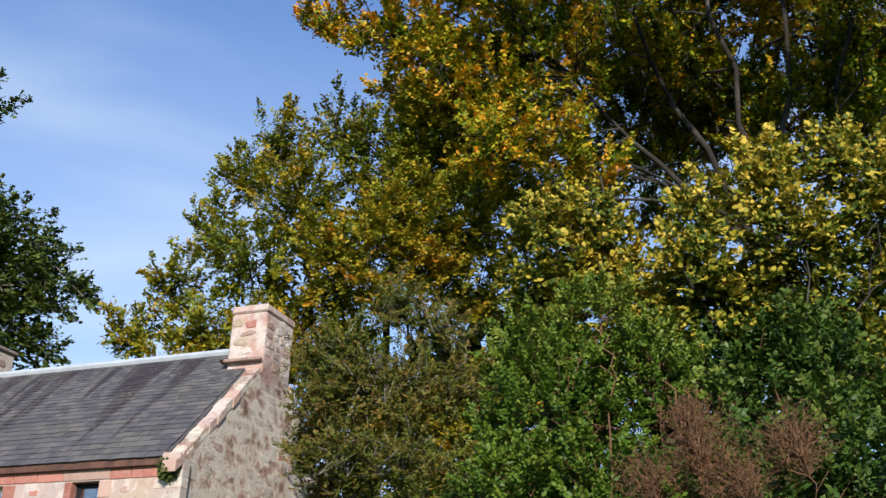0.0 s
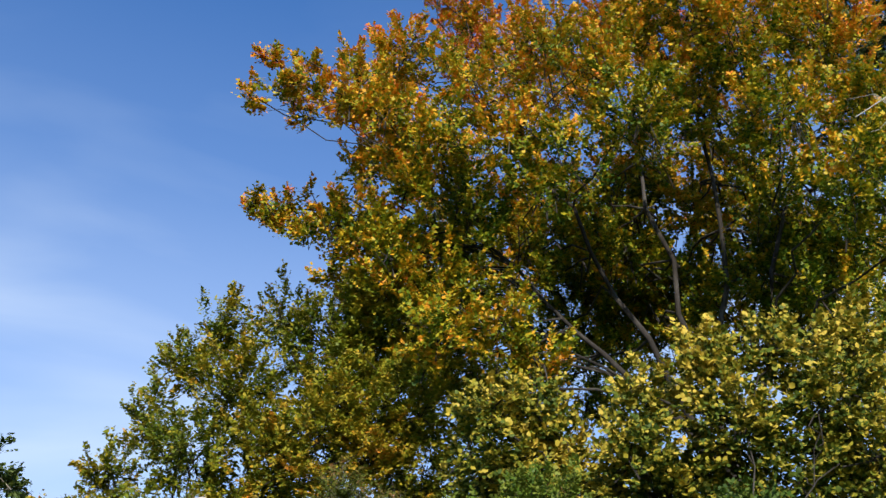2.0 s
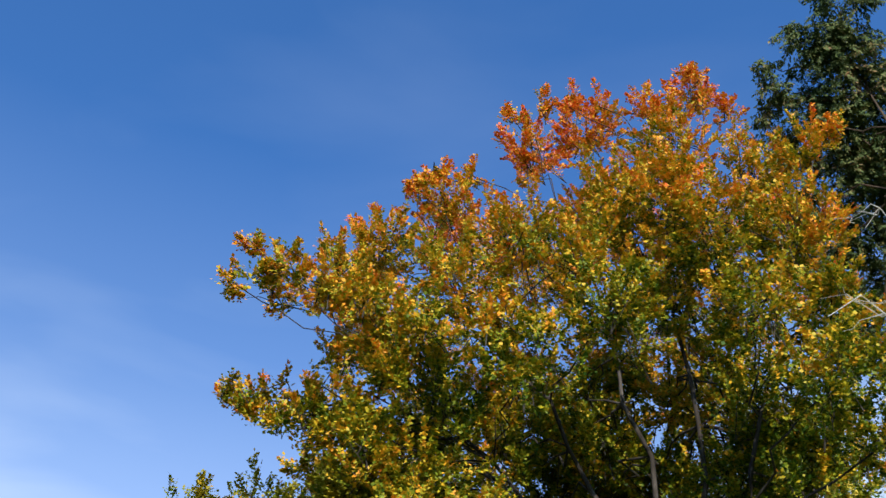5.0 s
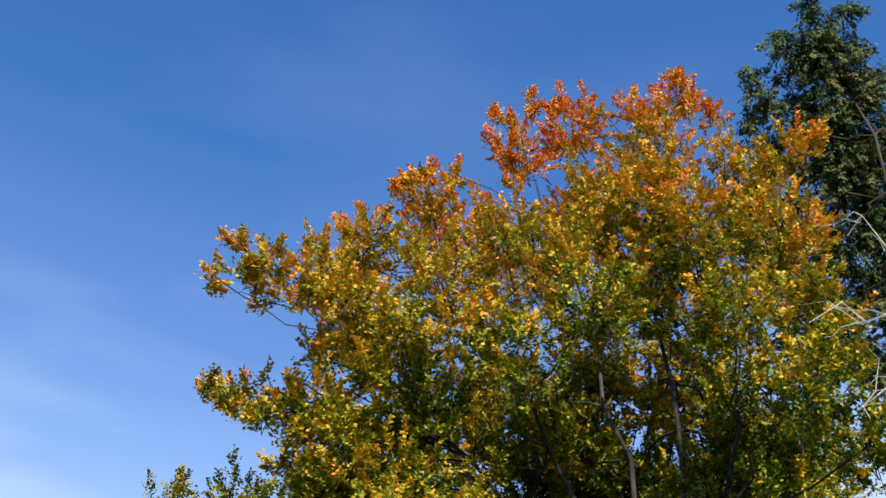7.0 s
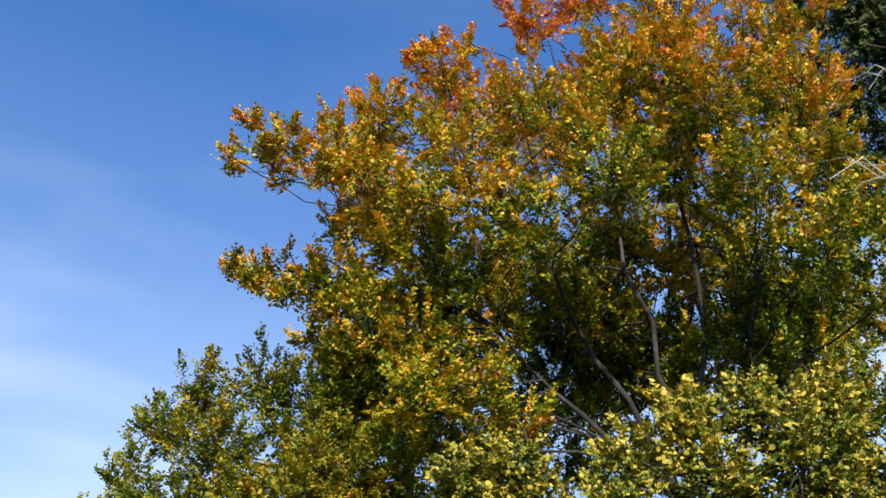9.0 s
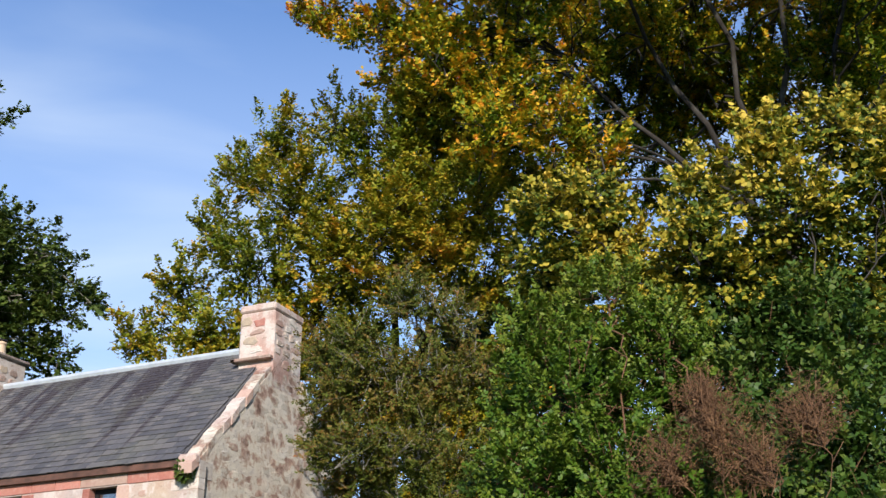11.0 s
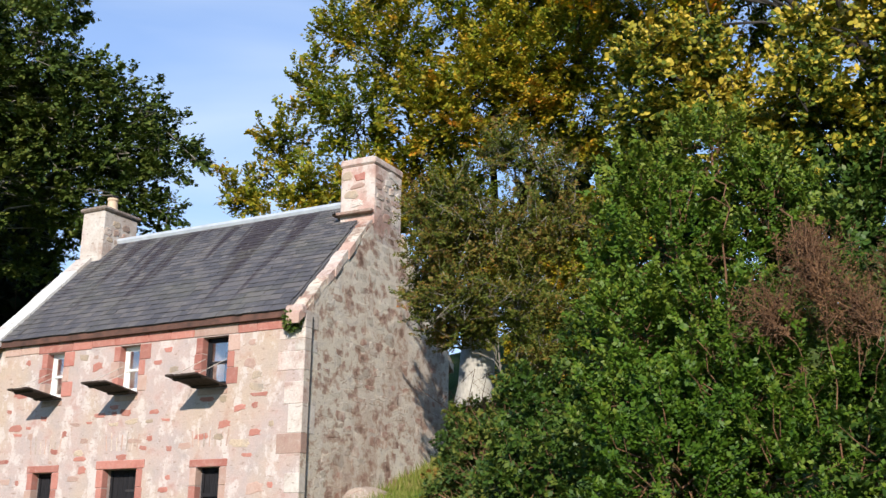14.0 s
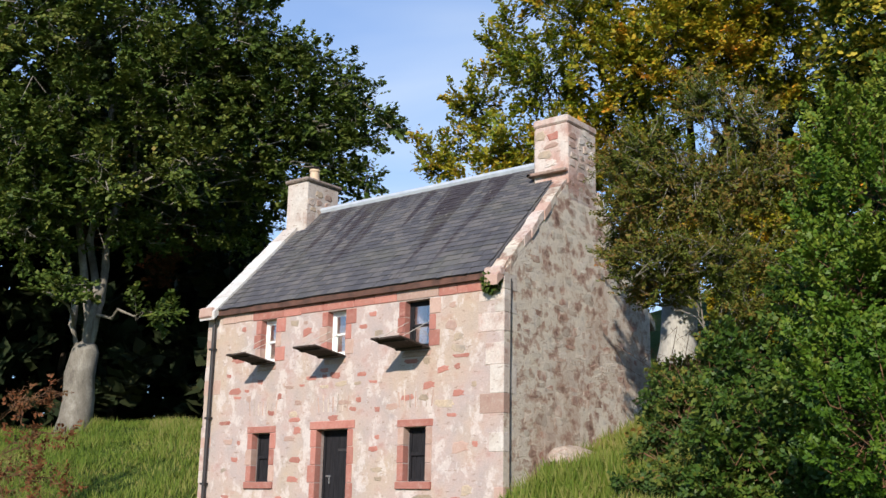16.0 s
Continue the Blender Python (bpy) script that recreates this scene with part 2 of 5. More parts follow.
def slate_material():
    m, n, l, b = mat("old_grey_slate", 0.62, 0.0, 0.4)
    vec = coords(n, l)
    info = n.new("ShaderNodeObjectInfo")
    geo = n.new("ShaderNodeNewGeometry")
    rnd = n.new("ShaderNodeMath")
    rnd.operation = "FRACT"
    ad = n.new("ShaderNodeMath")
    l.new(info.outputs["Random"], ad.inputs[0])
    l.new(geo.outputs["Random Per Island"], ad.inputs[1])
    l.new(ad.outputs[0], rnd.inputs[0])
    col = ramp(n, l, rnd.outputs[0], [(0.0, (0.070, 0.067, 0.074)), (0.5, (0.098, 0.092, 0.097)), (1.0, (0.140, 0.126, 0.120))])
    streak = noise_tex(n, l, coords(n, l, (1.9, 0.14, 0.14)), 1.6, 3.0, 0.5)
    high = n.new("ShaderNodeSeparateXYZ")
    l.new(vec, high.inputs["Vector"])
    fall = n.new("ShaderNodeMapRange")
    fall.inputs["From Min"].default_value, fall.inputs["From Max"].default_value = EAVE + 0.6, RIDGE
    fall.inputs["To Min"].default_value, fall.inputs["To Max"].default_value = -0.10, 0.07
    l.new(high.outputs["Z"], fall.inputs["Value"])
    run = n.new("ShaderNodeMath")
    l.new(streak, run.inputs[0])
    l.new(fall.outputs["Result"], run.inputs[1])
    col = blend(n, l, ramp(n, l, run.outputs[0], [(0.52, (0, 0, 0)), (0.60, (0.8,) * 3)]), col, (0.036, 0.026, 0.030))
    moss = noise_tex(n, l, vec, 0.9, 5.0, 0.65)
    col = blend(n, l, ramp(n, l, moss, [(0.5, (0, 0, 0)), (0.7, (0.55, 0.55, 0.55))]), col, (0.125, 0.12, 0.095))
    lichen = noise_tex(n, l, vec, 11.0, 3.0, 0.6)
    col = blend(n, l, ramp(n, l, lichen, [(0.62, (0, 0, 0)), (0.70, (0.5,) * 3)]), col, (0.25, 0.235, 0.21))
    fine = noise_tex(n, l, vec, 60.0, 4.0, 0.6)
    l.new(blend(n, l, 0.4, col, ramp(n, l, fine, [(0.3, (0.6,) * 3), (0.7, (1.3,) * 3)]), "MULTIPLY"), b.inputs["Base Color"])
    bump(n, l, b, fine, 0.35, 0.006)
    return m


SLATE = slate_material()


def plain(name, a, b_, scale=6.0, rough=0.6, metal=0.0, grain=(1, 1, 1), depth=0.004, spec=0.35):
    m, n, l, b = mat(name, rough, metal, spec)
    vec = coords(n, l, grain)
    f = noise_tex(n, l, vec, scale, 6.0, 0.65)
    l.new(ramp(n, l, f, [(0.3, a), (0.7, b_)]), b.inputs["Base Color"])
    bump(n, l, b, noise_tex(n, l, vec, scale * 6, 4.0, 0.6), 0.4, depth)
    return m


LEAD = plain("weathered_lead_ridge", (0.42, 0.45, 0.49), (0.55, 0.58, 0.62), 5.0, 0.45, 0.2)
IRON = plain("black_painted_iron", (0.020, 0.018, 0.020), (0.045, 0.038, 0.036), 12.0, 0.5)
DARK_WOOD = plain("black_stained_wood", (0.010, 0.010, 0.012), (0.026, 0.024, 0.027), 7.0, 0.8, 0.0, (6, 6, 0.6), 0.006, 0.15)
GREY_WOOD = plain("grey_weathered_board", (0.025, 0.018, 0.015), (0.07, 0.052, 0.042), 9.0, 0.9, 0.0, (5, 0.7, 5), 0.006, 0.15)
WHITE_PAINT = plain("white_window_paint", (0.74, 0.74, 0.72), (0.84, 0.84, 0.82), 9.0, 0.4)
CLAY = plain("buff_clay_pot", (0.50, 0.36, 0.24), (0.62, 0.47, 0.33), 7.0, 0.8)
# Reddish brown, darkened to put the eaves shadow into the board's colour.
EAVES_SHADE = plain("brown_eaves_shadow_tone", (0.05, 0.028, 0.022), (0.15, 0.07, 0.05), 5.0, 0.8)
# Dimness of the rooms behind the panes is put into this plaster colour.
ROOM = plain("room_plaster_painted_dim", (0.07, 0.065, 0.06), (0.12, 0.11, 0.10), 3.0, 0.9)
CORD = plain("pale_cord", (0.50, 0.45, 0.38), (0.62, 0.56, 0.48), 30.0, 0.9)
STEEL = plain("galvanised_latch", (0.20, 0.20, 0.20), (0.34, 0.34, 0.34), 20.0, 0.5, 0.6)


def glass_material():
    m, n, l, b = mat("window_glass", 0.03, 0.0, 0.8)
    b.inputs["Base Color"].default_value = (0.9, 0.93, 0.95, 1)
    b.inputs["Transmission Weight"].default_value = 1.0
    b.inputs["IOR"].default_value = 1.5
    gl, mx = n.new("ShaderNodeBsdfGlossy"), n.new("ShaderNodeMixShader")
    gl.inputs["Roughness"].default_value = 0.04
    mx.inputs["Fac"].default_value = 0.22
    l.new(b.outputs["BSDF"], mx.inputs[1])
    l.new(gl.outputs["BSDF"], mx.inputs[2])
    l.new(mx.outputs["Shader"], n["Material Output"].inputs["Surface"])
    return m


GLASS = glass_material()


def bark_material(name, dark, light, pale, scale=2.0):
    m, n, l, b = mat(name, 0.9, 0.0, 0.15)
    vec = coords(n, l, (1, 1, 0.45))
    f = noise_tex(n, l, vec, scale, 6.0, 0.7, 0.4)
    col = ramp(n, l, f, [(0.30, dark), (0.52, light), (0.72, pale)])
    fine = noise_tex(n, l, vec, scale * 14, 5.0, 0.6)
    l.new(blend(n, l, 0.5, col, ramp(n, l, fine, [(0.3, (0.6,) * 3), (0.7, (1.25,) * 3)]), "MULTIPLY"), b.inputs["Base Color"])
    bump(n, l, b, fine, 0.5, 0.02)
    return m


# The shade inside the crowns is put into this near-black bark colour.
BARK_BEECH = bark_material("beech_bark_crown_shade", (0.018, 0.015, 0.013), (0.040, 0.034, 0.030), (0.10, 0.092, 0.082))
# Pale beech trunk, with the sun on it put into the bark colour.
BARK_PALE = bark_material("pale_bark_painted_sun", (0.295, 0.271, 0.246), (0.459, 0.435, 0.402), (0.558, 0.533, 0.5), 1.6)
BARK_SYC = bark_material("lichened_sycamore_bark", (0.107, 0.0902, 0.0738), (0.213, 0.189, 0.156), (0.369, 0.344, 0.295), 2.5)
BARK_DARK = bark_material("dark_conifer_bark", (0.035, 0.026, 0.020), (0.07, 0.05, 0.036), (0.11, 0.085, 0.06))
BARK_TWIG = bark_material("dry_brown_twig", (0.09, 0.05, 0.03), (0.17, 0.09, 0.05), (0.26, 0.15, 0.08), 8.0)
BARK_DEAD = bark_material("bleached_dead_wood", (0.30, 0.27, 0.23), (0.46, 0.43, 0.38), (0.60, 0.57, 0.52), 4.0)

# Heart green is darkened too, so the crown's inner shade sits in the colour.
AUTUMN = leaf_material("autumn_beech_leaf", [(0.18, (0.036, 0.082, 0.005)), (0.34, (0.165, 0.205, 0.009)), (0.475, (0.43, 0.335, 0.014)), (0.615, (0.74, 0.33, 0.018)), (0.80, (0.62, 0.12, 0.020))], 0.40, 0.35, 0.45, 0.22, (4.0, 23.0, 0.02), (0.0, -1.0, 9.5, 4.0, 15.0, 0.15))
GOLDGREEN = leaf_material("turning_beech_leaf", [(0.16, (0.048, 0.094, 0.007)), (0.42, (0.15, 0.18, 0.011)), (0.66, (0.36, 0.27, 0.017)), (0.88, (0.64, 0.23, 0.025))], 0.40, 0.40, 0.45, 0.22, None, (0.5, -0.5, 6.5, 2.0, 8.5, 0.06))
HAZEL_LEAF = leaf_material("yellowing_hazel_leaf", [(0.25, (0.040, 0.072, 0.009)), (0.44, (0.11, 0.145, 0.015)), (0.57, (0.34, 0.29, 0.026)), (0.80, (0.64, 0.45, 0.065))], 0.7, 0.15, 0.5, 0.24, (3.0, 8.5, 0.10))
# Lighter towards the top: sun on the shrub is put into the leaf colour.
GREEN_LEAF = leaf_material("glossy_green_leaf", [(0.15, (0.024, 0.062, 0.005)), (0.50, (0.066, 0.125, 0.010)), (0.84, (0.18, 0.21, 0.026))], 0.6, 0.4, 0.42, 0.14, (0.6, 5.6, 0.10))
DULL_LEAF = leaf_material("dull_bronzed_leaf", [(0.18, (0.052, 0.086, 0.011)), (0.50, (0.112, 0.128, 0.017)), (0.68, (0.20, 0.125, 0.029)), (0.86, (0.29, 0.112, 0.038))], 0.5, 0.35, 0.5, 0.22)
SYC_LEAF = leaf_material("dark_green_broad_leaf", [(0.15, (0.030, 0.060, 0.011)), (0.5, (0.075, 0.110, 0.018)), (0.78, (0.165, 0.175, 0.034)), (0.94, (0.30, 0.12, 0.027))], 0.3, 0.4, 0.5, 0.20)
CONIFER_LEAF = leaf_material("dark_cypress_spray", [(0.25, (0.026, 0.052, 0.016)), (0.5, (0.070, 0.105, 0.030)), (0.66, (0.13, 0.14, 0.045)), (0.80, (0.28, 0.16, 0.08))], 0.5, 0.4, 0.6, 0.15)
# Shade beneath the canopy is put into these near-black leaf colours.
WOOD_LEAF = leaf_material("woodland_leaf_painted_shade", [(0.2, (0.010, 0.018, 0.006)), (0.5, (0.018, 0.029, 0.009)), (0.8, (0.036, 0.038, 0.012))], 0.2, 0.5, 0.7, 0.12)
BROWN_LEAF = leaf_material("withered_brown_leaf", [(0.2, (0.082, 0.0426, 0.0213)), (0.5, (0.156, 0.0779, 0.0369)), (0.8, (0.262, 0.139, 0.0656))], 1.0, 0.4, 0.8, 0.2)
THICKET_LEAF = leaf_material("dark_holly_leaf", [(0.2, (0.020, 0.046, 0.009)), (0.5, (0.046, 0.092, 0.013)), (0.75, (0.13, 0.16, 0.026)), (0.92, (0.26, 0.22, 0.04))], 0.8, 0.4, 0.38, 0.15)
RUSSET_LEAF = leaf_material("russet_sapling_leaf", [(0.2, (0.082, 0.0615, 0.0205)), (0.5, (0.18, 0.0697, 0.0287)), (0.8, (0.279, 0.0984, 0.041))], 0.8, 0.5, 0.6, 0.3)
BRAMBLE_LEAF = leaf_material("bramble_leaf", [(0.25, (0.0246, 0.0533, 0.0115)), (0.5, (0.0533, 0.0984, 0.018)), (0.66, (0.164, 0.18, 0.0328)), (0.82, (0.262, 0.131, 0.0328))], 1.2, 0.5, 0.5, 0.28)
GRASS_LEAF = leaf_material("meadow_grass_blade", [(0.25, (0.07, 0.13, 0.013)), (0.50, (0.15, 0.20, 0.026)), (0.66, (0.27, 0.25, 0.075)), (0.85, (0.38, 0.30, 0.14))], 0.45, 0.45, 0.6, 0.3)


def ground_material():
    m, n, l, b = mat("grassy_earth", 0.95, 0.0, 0.1)
    vec = coords(n, l)
    f = noise_tex(n, l, vec, 0.5, 5.0, 0.6)
    col = ramp(n, l, f, [(0.3, (0.045, 0.075, 0.014)), (0.55, (0.085, 0.12, 0.024)), (0.75, (0.13, 0.12, 0.045))])
    fine = noise_tex(n, l, vec, 14.0, 5.0, 0.65)
    l.new(blend(n, l, 0.6, col, ramp(n, l, fine, [(0.3, (0.4,) * 3), (0.7, (1.3,) * 3)]), "MULTIPLY"), b.inputs["Base Color"])
    bump(n, l, b, fine, 0.8, 0.08)
    return m


SOIL = ground_material()

# ---- building helpers ----


def mesh_from(name, verts, faces):
    me = bpy.data.meshes.new(name)
    me.from_pydata([tuple(v) for v in verts], [], faces)
    me.update()
    return me


def part(name, data, material, parent, label=""):
    """Links a bmesh or mesh as one mesh object under a thing or under a part."""
    if isinstance(data, bmesh.types.BMesh):
        me = bpy.data.meshes.new(name)
        data.to_mesh(me)
        data.free()
    else:
        me = data
    if material and not me.materials:
        me.materials.append(material)
    ob = new(name, me)
    ob.parent = parent
    return tagged(ob, label) if label else ob


def thing(name, label, category, at=(0, 0, 0), group="", kind=""):
    ob = new(name)
    ob.location = at
    return tagged(ob, label, category, group, kind)


def box(bm, x0, x1, y0, y1, z0, z1, bevel=0.0):
    r = bmesh.ops.create_cube(bm, size=1.0)
    bmesh.ops.scale(bm, vec=(x1 - x0, y1 - y0, z1 - z0), verts=r["verts"])
    bmesh.ops.translate(bm, vec=((x0 + x1) / 2, (y0 + y1) / 2, (z0 + z1) / 2), verts=r["verts"])
    if bevel:
        edges = list({e for v in r["verts"] for e in v.link_edges})
        bmesh.ops.bevel(bm, geom=edges, offset=bevel, segments=1, affect="EDGES")
    return bm


def boxes(*specs, bevel=0.0):
    bm = bmesh.new()
    for s in specs:
        box(bm, *s, bevel=bevel)
    return bm


def tubes(paths, sides=7):
    """Tapered tubes along lists of (point, radius), as one mesh."""
    verts, faces = [], []
    ring = [(math.cos(2 * math.pi * k / sides), math.sin(2 * math.pi * k / sides)) for k in range(sides)]
    for path in paths:
        first = len(verts)
        for i, (p, r) in enumerate(path):
            p = Vector(p)
            a = Vector(path[max(i - 1, 0)][0])
            c = Vector(path[min(i + 1, len(path) - 1)][0])
            d = (c - a).normalized() if (c - a).length > 1e-6 else Vector((0, 0, 1))
            u = d.orthogonal().normalized() if abs(d.z) > 0.95 else d.cross(Vector((0, 0, 1))).normalized()
            w = d.cross(u)
            verts += [p + r * (cx * u + sx * w) for cx, sx in ring]
        for i in range(len(path) - 1):
            s = first + i * sides
            faces += [(s + k, s + (k + 1) % sides, s + sides + (k + 1) % sides, s + sides + k) for k in range(sides)]
        faces.append(tuple(first + k for k in reversed(range(sides))))
        faces.append(tuple(len(verts) - sides + k for k in range(sides)))
    return mesh_from("tubes", verts, faces)


def bent(rng, a, b, r0, r1, steps=6, sag=0.12, wild=0.06):
    """A crooked limb from a to b as (point, radius) rows; sag > 0 bows it upward."""
    a, b = Vector(a), Vector(b)
    length = (b - a).length
    rows = []
    for i in range(steps + 1):
        t = i / steps
        p = a.lerp(b, t) + Vector((0, 0, sag * length * math.sin(math.pi * t)))
        if 0 < i < steps:
            p += Vector(rng.normal(0, wild * length / steps * 1.6, 3))
        rows.append((p, r0 + (r1 - r0) * t ** 0.8))
    return rows


def leaf_mesh(name, centre, along, normal, length, width, rounded=False, age=None):
    """One folded leaf at every centre, from arrays: a pointed one, or a rounded one of two halves; age is how far each has turned."""
    along = along / np.linalg.norm(along, axis=1, keepdims=True)
    side = np.cross(along, normal)
    side /= np.linalg.norm(side, axis=1, keepdims=True) + 1e-9
    up = np.cross(side, along)
    n = len(centre)
    L, Wd = length[:, None], width[:, None]
    if rounded:
        shape = ((-0.5, 0.0, 0.0), (-0.22, 0.5, 0.16), (0.22, 0.42, 0.16), (0.5, 0.0, 0.10), (0.22, -0.42, 0.16), (-0.22, -0.5, 0.16))
        v = np.stack([centre + along * L * a + side * Wd * w - up * Wd * d for a, w, d in shape], 1)
        order, halves = [0, 1, 2, 3, 0, 3, 4, 5], 2
    else:
        v = np.stack([centre - along * L * 0.5, centre + side * Wd * 0.5 - up * Wd * 0.14, centre + along * L * 0.5 - up * L * 0.12, centre - side * Wd * 0.5 - up * Wd * 0.14], 1)
        order, halves = [0, 1, 2, 3], 1
    corners = v.shape[1]
    first = np.arange(0, n * corners, corners, dtype=np.int32)[:, None]
    loops = (first + np.array([order], np.int32)).ravel()
    me = bpy.data.meshes.new(name)
    me.vertices.add(n * corners)
    me.vertices.foreach_set("co", v.astype(np.float32).ravel())
    me.loops.add(len(loops))
    me.loops.foreach_set("vertex_index", loops)
    me.polygons.add(n * halves)
    me.polygons.foreach_set("loop_start", np.arange(0, len(loops), 4, dtype=np.int32))
    me.update(calc_edges=True)
    age = np.full(n, 0.5) if age is None else age
    me.attributes.new("age", "FLOAT", "FACE").data.foreach_set("value", np.repeat(age, halves).astype(np.float32))
    return me


def unit(a):
    return a / (np.linalg.norm(a, axis=-1, keepdims=True) + 1e-9)


LIGHTWARD = np.array((0.22, -0.75, 0.55))


def crown(name, rng, masses, plumes, shoots, leaves, plume, shoot, length, width, lift=0.45, spread=0.75, flat=0.6, face=0.35, shell=0.5, droop=0.0, rounded=False, stray=0.25):
    """A crown of leafy plumes: every mass (x, y, z, radius) bears boughs that reach outwards and up (or hang, with droop), each with shoots to all sides and leaves in two rows along every shoot. Returns the leaves and the paths of the boughs."""
    heart, tip, out, most = [], [], [], []
    for x, y, z, r in masses:
        n = max(5, int(plumes * 4 * math.pi * r * r))
        d = unit(rng.normal(size=(n, 3)))
        c = np.array((x, y, z))
        far = r * (1 - shell * rng.random(n) ** 1.4) * (0.82 + 0.32 * rng.random(n))
        heart.append(np.repeat(c[None], n, 0) + d * (0.25 * far)[:, None])
        tip.append(c + d * far[:, None])
        out.append(far / r)
        most.append(np.full(n, 0.9 * r + 0.25))
    heart, tip, out = np.concatenate(heart), np.concatenate(tip), np.concatenate(out)
    n = len(tip)
    ax = unit(unit(tip - heart) * 0.75 + np.array((0, 0, lift)) + rng.normal(0, stray, (n, 3)))
    long = np.minimum(plume * (0.65 + 0.7 * rng.random(n)), np.concatenate(most))
    base = tip - ax * long[:, None] * 0.85
    paths = [[(heart[i] * 0.6 + base[i] * 0.4, 0.016 * plume), (base[i], 0.013 * plume), (base[i] * 0.5 + tip[i] * 0.5, 0.009 * plume), (tip[i], 0.004 * plume)] for i in range(0, n, 2)]
    # shoots round every bough, longer near its foot
    s = 0.12 + 0.88 * (np.arange(shoots)[None] + rng.random((n, shoots))) / shoots
    lat = rng.normal(size=(n, shoots, 3)) * np.array((1.0, 1.0, 0.55))
    lat = unit(lat - ax[:, None] * np.sum(lat * ax[:, None], -1, keepdims=True))
    sd = unit(ax[:, None] * (0.55 + 0.5 * s[..., None]) + lat * spread * (1.15 - 0.75 * s[..., None]) + np.array((0, 0, 0.12 - droop)))
    ls = shoot * (1.2 - 0.75 * s) * (0.7 + 0.6 * rng.random((n, shoots)))
    foot = base[:, None] + ax[:, None] * (s * long[:, None])[..., None]
    foot[..., 2] -= droop * 0.35 * long[:, None] * s ** 2
    # leaves along every shoot, left and right by turns
    k = leaves
    q = (np.arange(k)[None, None] + 0.15 + 0.8 * rng.random((n, shoots, k))) / k
    hand = np.where(np.arange(k) % 2 == 0, 1.0, -1.0)[None, None, :, None]
    up = unit(np.array((0, 0, 1.0)) * flat + LIGHTWARD * face + rng.normal(0, 0.40, (n, shoots, 3)))
    across = unit(np.cross(sd, up))
    al = sd[:, :, None] * 0.7 + across[:, :, None] * hand * 0.85 + rng.normal(0, 0.28, (n, shoots, k, 3))
    al[..., 2] -= droop * 0.8
    al = unit(al)
    pos = foot[:, :, None] + sd[:, :, None] * (q * ls[..., None])[..., None] + al * length * 0.45 + rng.normal(0, 0.12 * length, (n, shoots, k, 3))
    nm = up[:, :, None] + rng.normal(0, 0.36, (n, shoots, k, 3))
    age = 0.42 * rng.random((n, 1, 1)) + 0.30 * out[:, None, None] * s[..., None] + 0.16 * rng.random((n, shoots, 1)) + 0.12 * q
    m = n * shoots * k
    ln = length * (0.65 + 0.7 * rng.random(m))
    me = leaf_mesh(name, pos.reshape(m, 3), al.reshape(m, 3), nm.reshape(m, 3), ln, ln * width / length * (0.8 + 0.4 * rng.random(m)), rounded, age.reshape(m))
    return me, paths


# ---- ground: a meadow at the foot of a wooded bank ----


def rise(x, y):
    """Height of the ground."""
    z = np.interp(y, [-60, -14.7, -3.0, 0.0, 5.0, 12.0, 25.0, 60.0, 300.0], [-4.0, -1.15, -0.30, 0.62, 2.30, 5.0, 9.0, 14.0, 20.0])
    front = np.clip((0.3 - np.abs(x + 3.8) + 3.9) / 0.8, 0, 1) * np.clip((y + 3.0) / 2.0, 0, 1) * np.clip((1.0 - y) / 0.6, 0, 1)
    west = np.clip((-8.2 - x) / 3.0, 0, 1)
    z = z * (1 - west) + np.interp(y, [-60, -14.7, -3.0, 0.0, 4.5, 8.0, 30.0, 300.0], [-4.0, -1.15, 0.0, 1.0, 2.62, 2.85, 3.0, 6.0]) * west
    z = z * (1 - front) + np.minimum(z, -0.05) * front
    return z + 0.10 * np.sin(x * 0.7 + y * 0.31) + 0.07 * np.sin(y * 0.9 - x * 0.4 + 1.0)


def build_ground():
    ax = np.concatenate([np.linspace(-1500, -60, 12)[:-1], np.linspace(-60, -32, 15)[:-1], np.linspace(-32, 32, 129), np.linspace(32, 60, 15)[1:], np.linspace(60, 1500, 12)[1:]])
    X, Y = np.meshgrid(ax, ax)
    Z = rise(X, Y)
    n = len(ax)
    verts = np.stack([X, Y, Z], -1).reshape(-1, 3)
    faces = [(i * n + j, i * n + j + 1, (i + 1) * n + j + 1, (i + 1) * n + j) for i in range(n - 1) for j in range(n - 1)]
    me = mesh_from("ground", verts, faces)
    me.materials.append(SOIL)
    me.shade_smooth()
    tagged(new("ground", me), "grassy bank rising behind the stone cottage", "ground", kind="structure")


build_ground()

# ---- the cottage ----
cottage = thing("cottage", "two-storey pink and grey rubble stone cottage with a slate roof", "house", (0, 0, 0))
SLOPE = (RIDGE - EAVE) / (DEP / 2)
UPPER = [(-5.935, -5.494), (-4.088, -3.609), (-2.162, -1.593)]
LOWER = [(-6.017, -5.511), (-2.124, -1.619)]
DOOR = (-4.257, -3.458)
OPENINGS = [(a, b, 3.25, 4.11) for a, b in UPPER] + [(a, b, 0.957, 1.881) for a, b in LOWER] + [(*DOOR, -0.02, 1.90)]


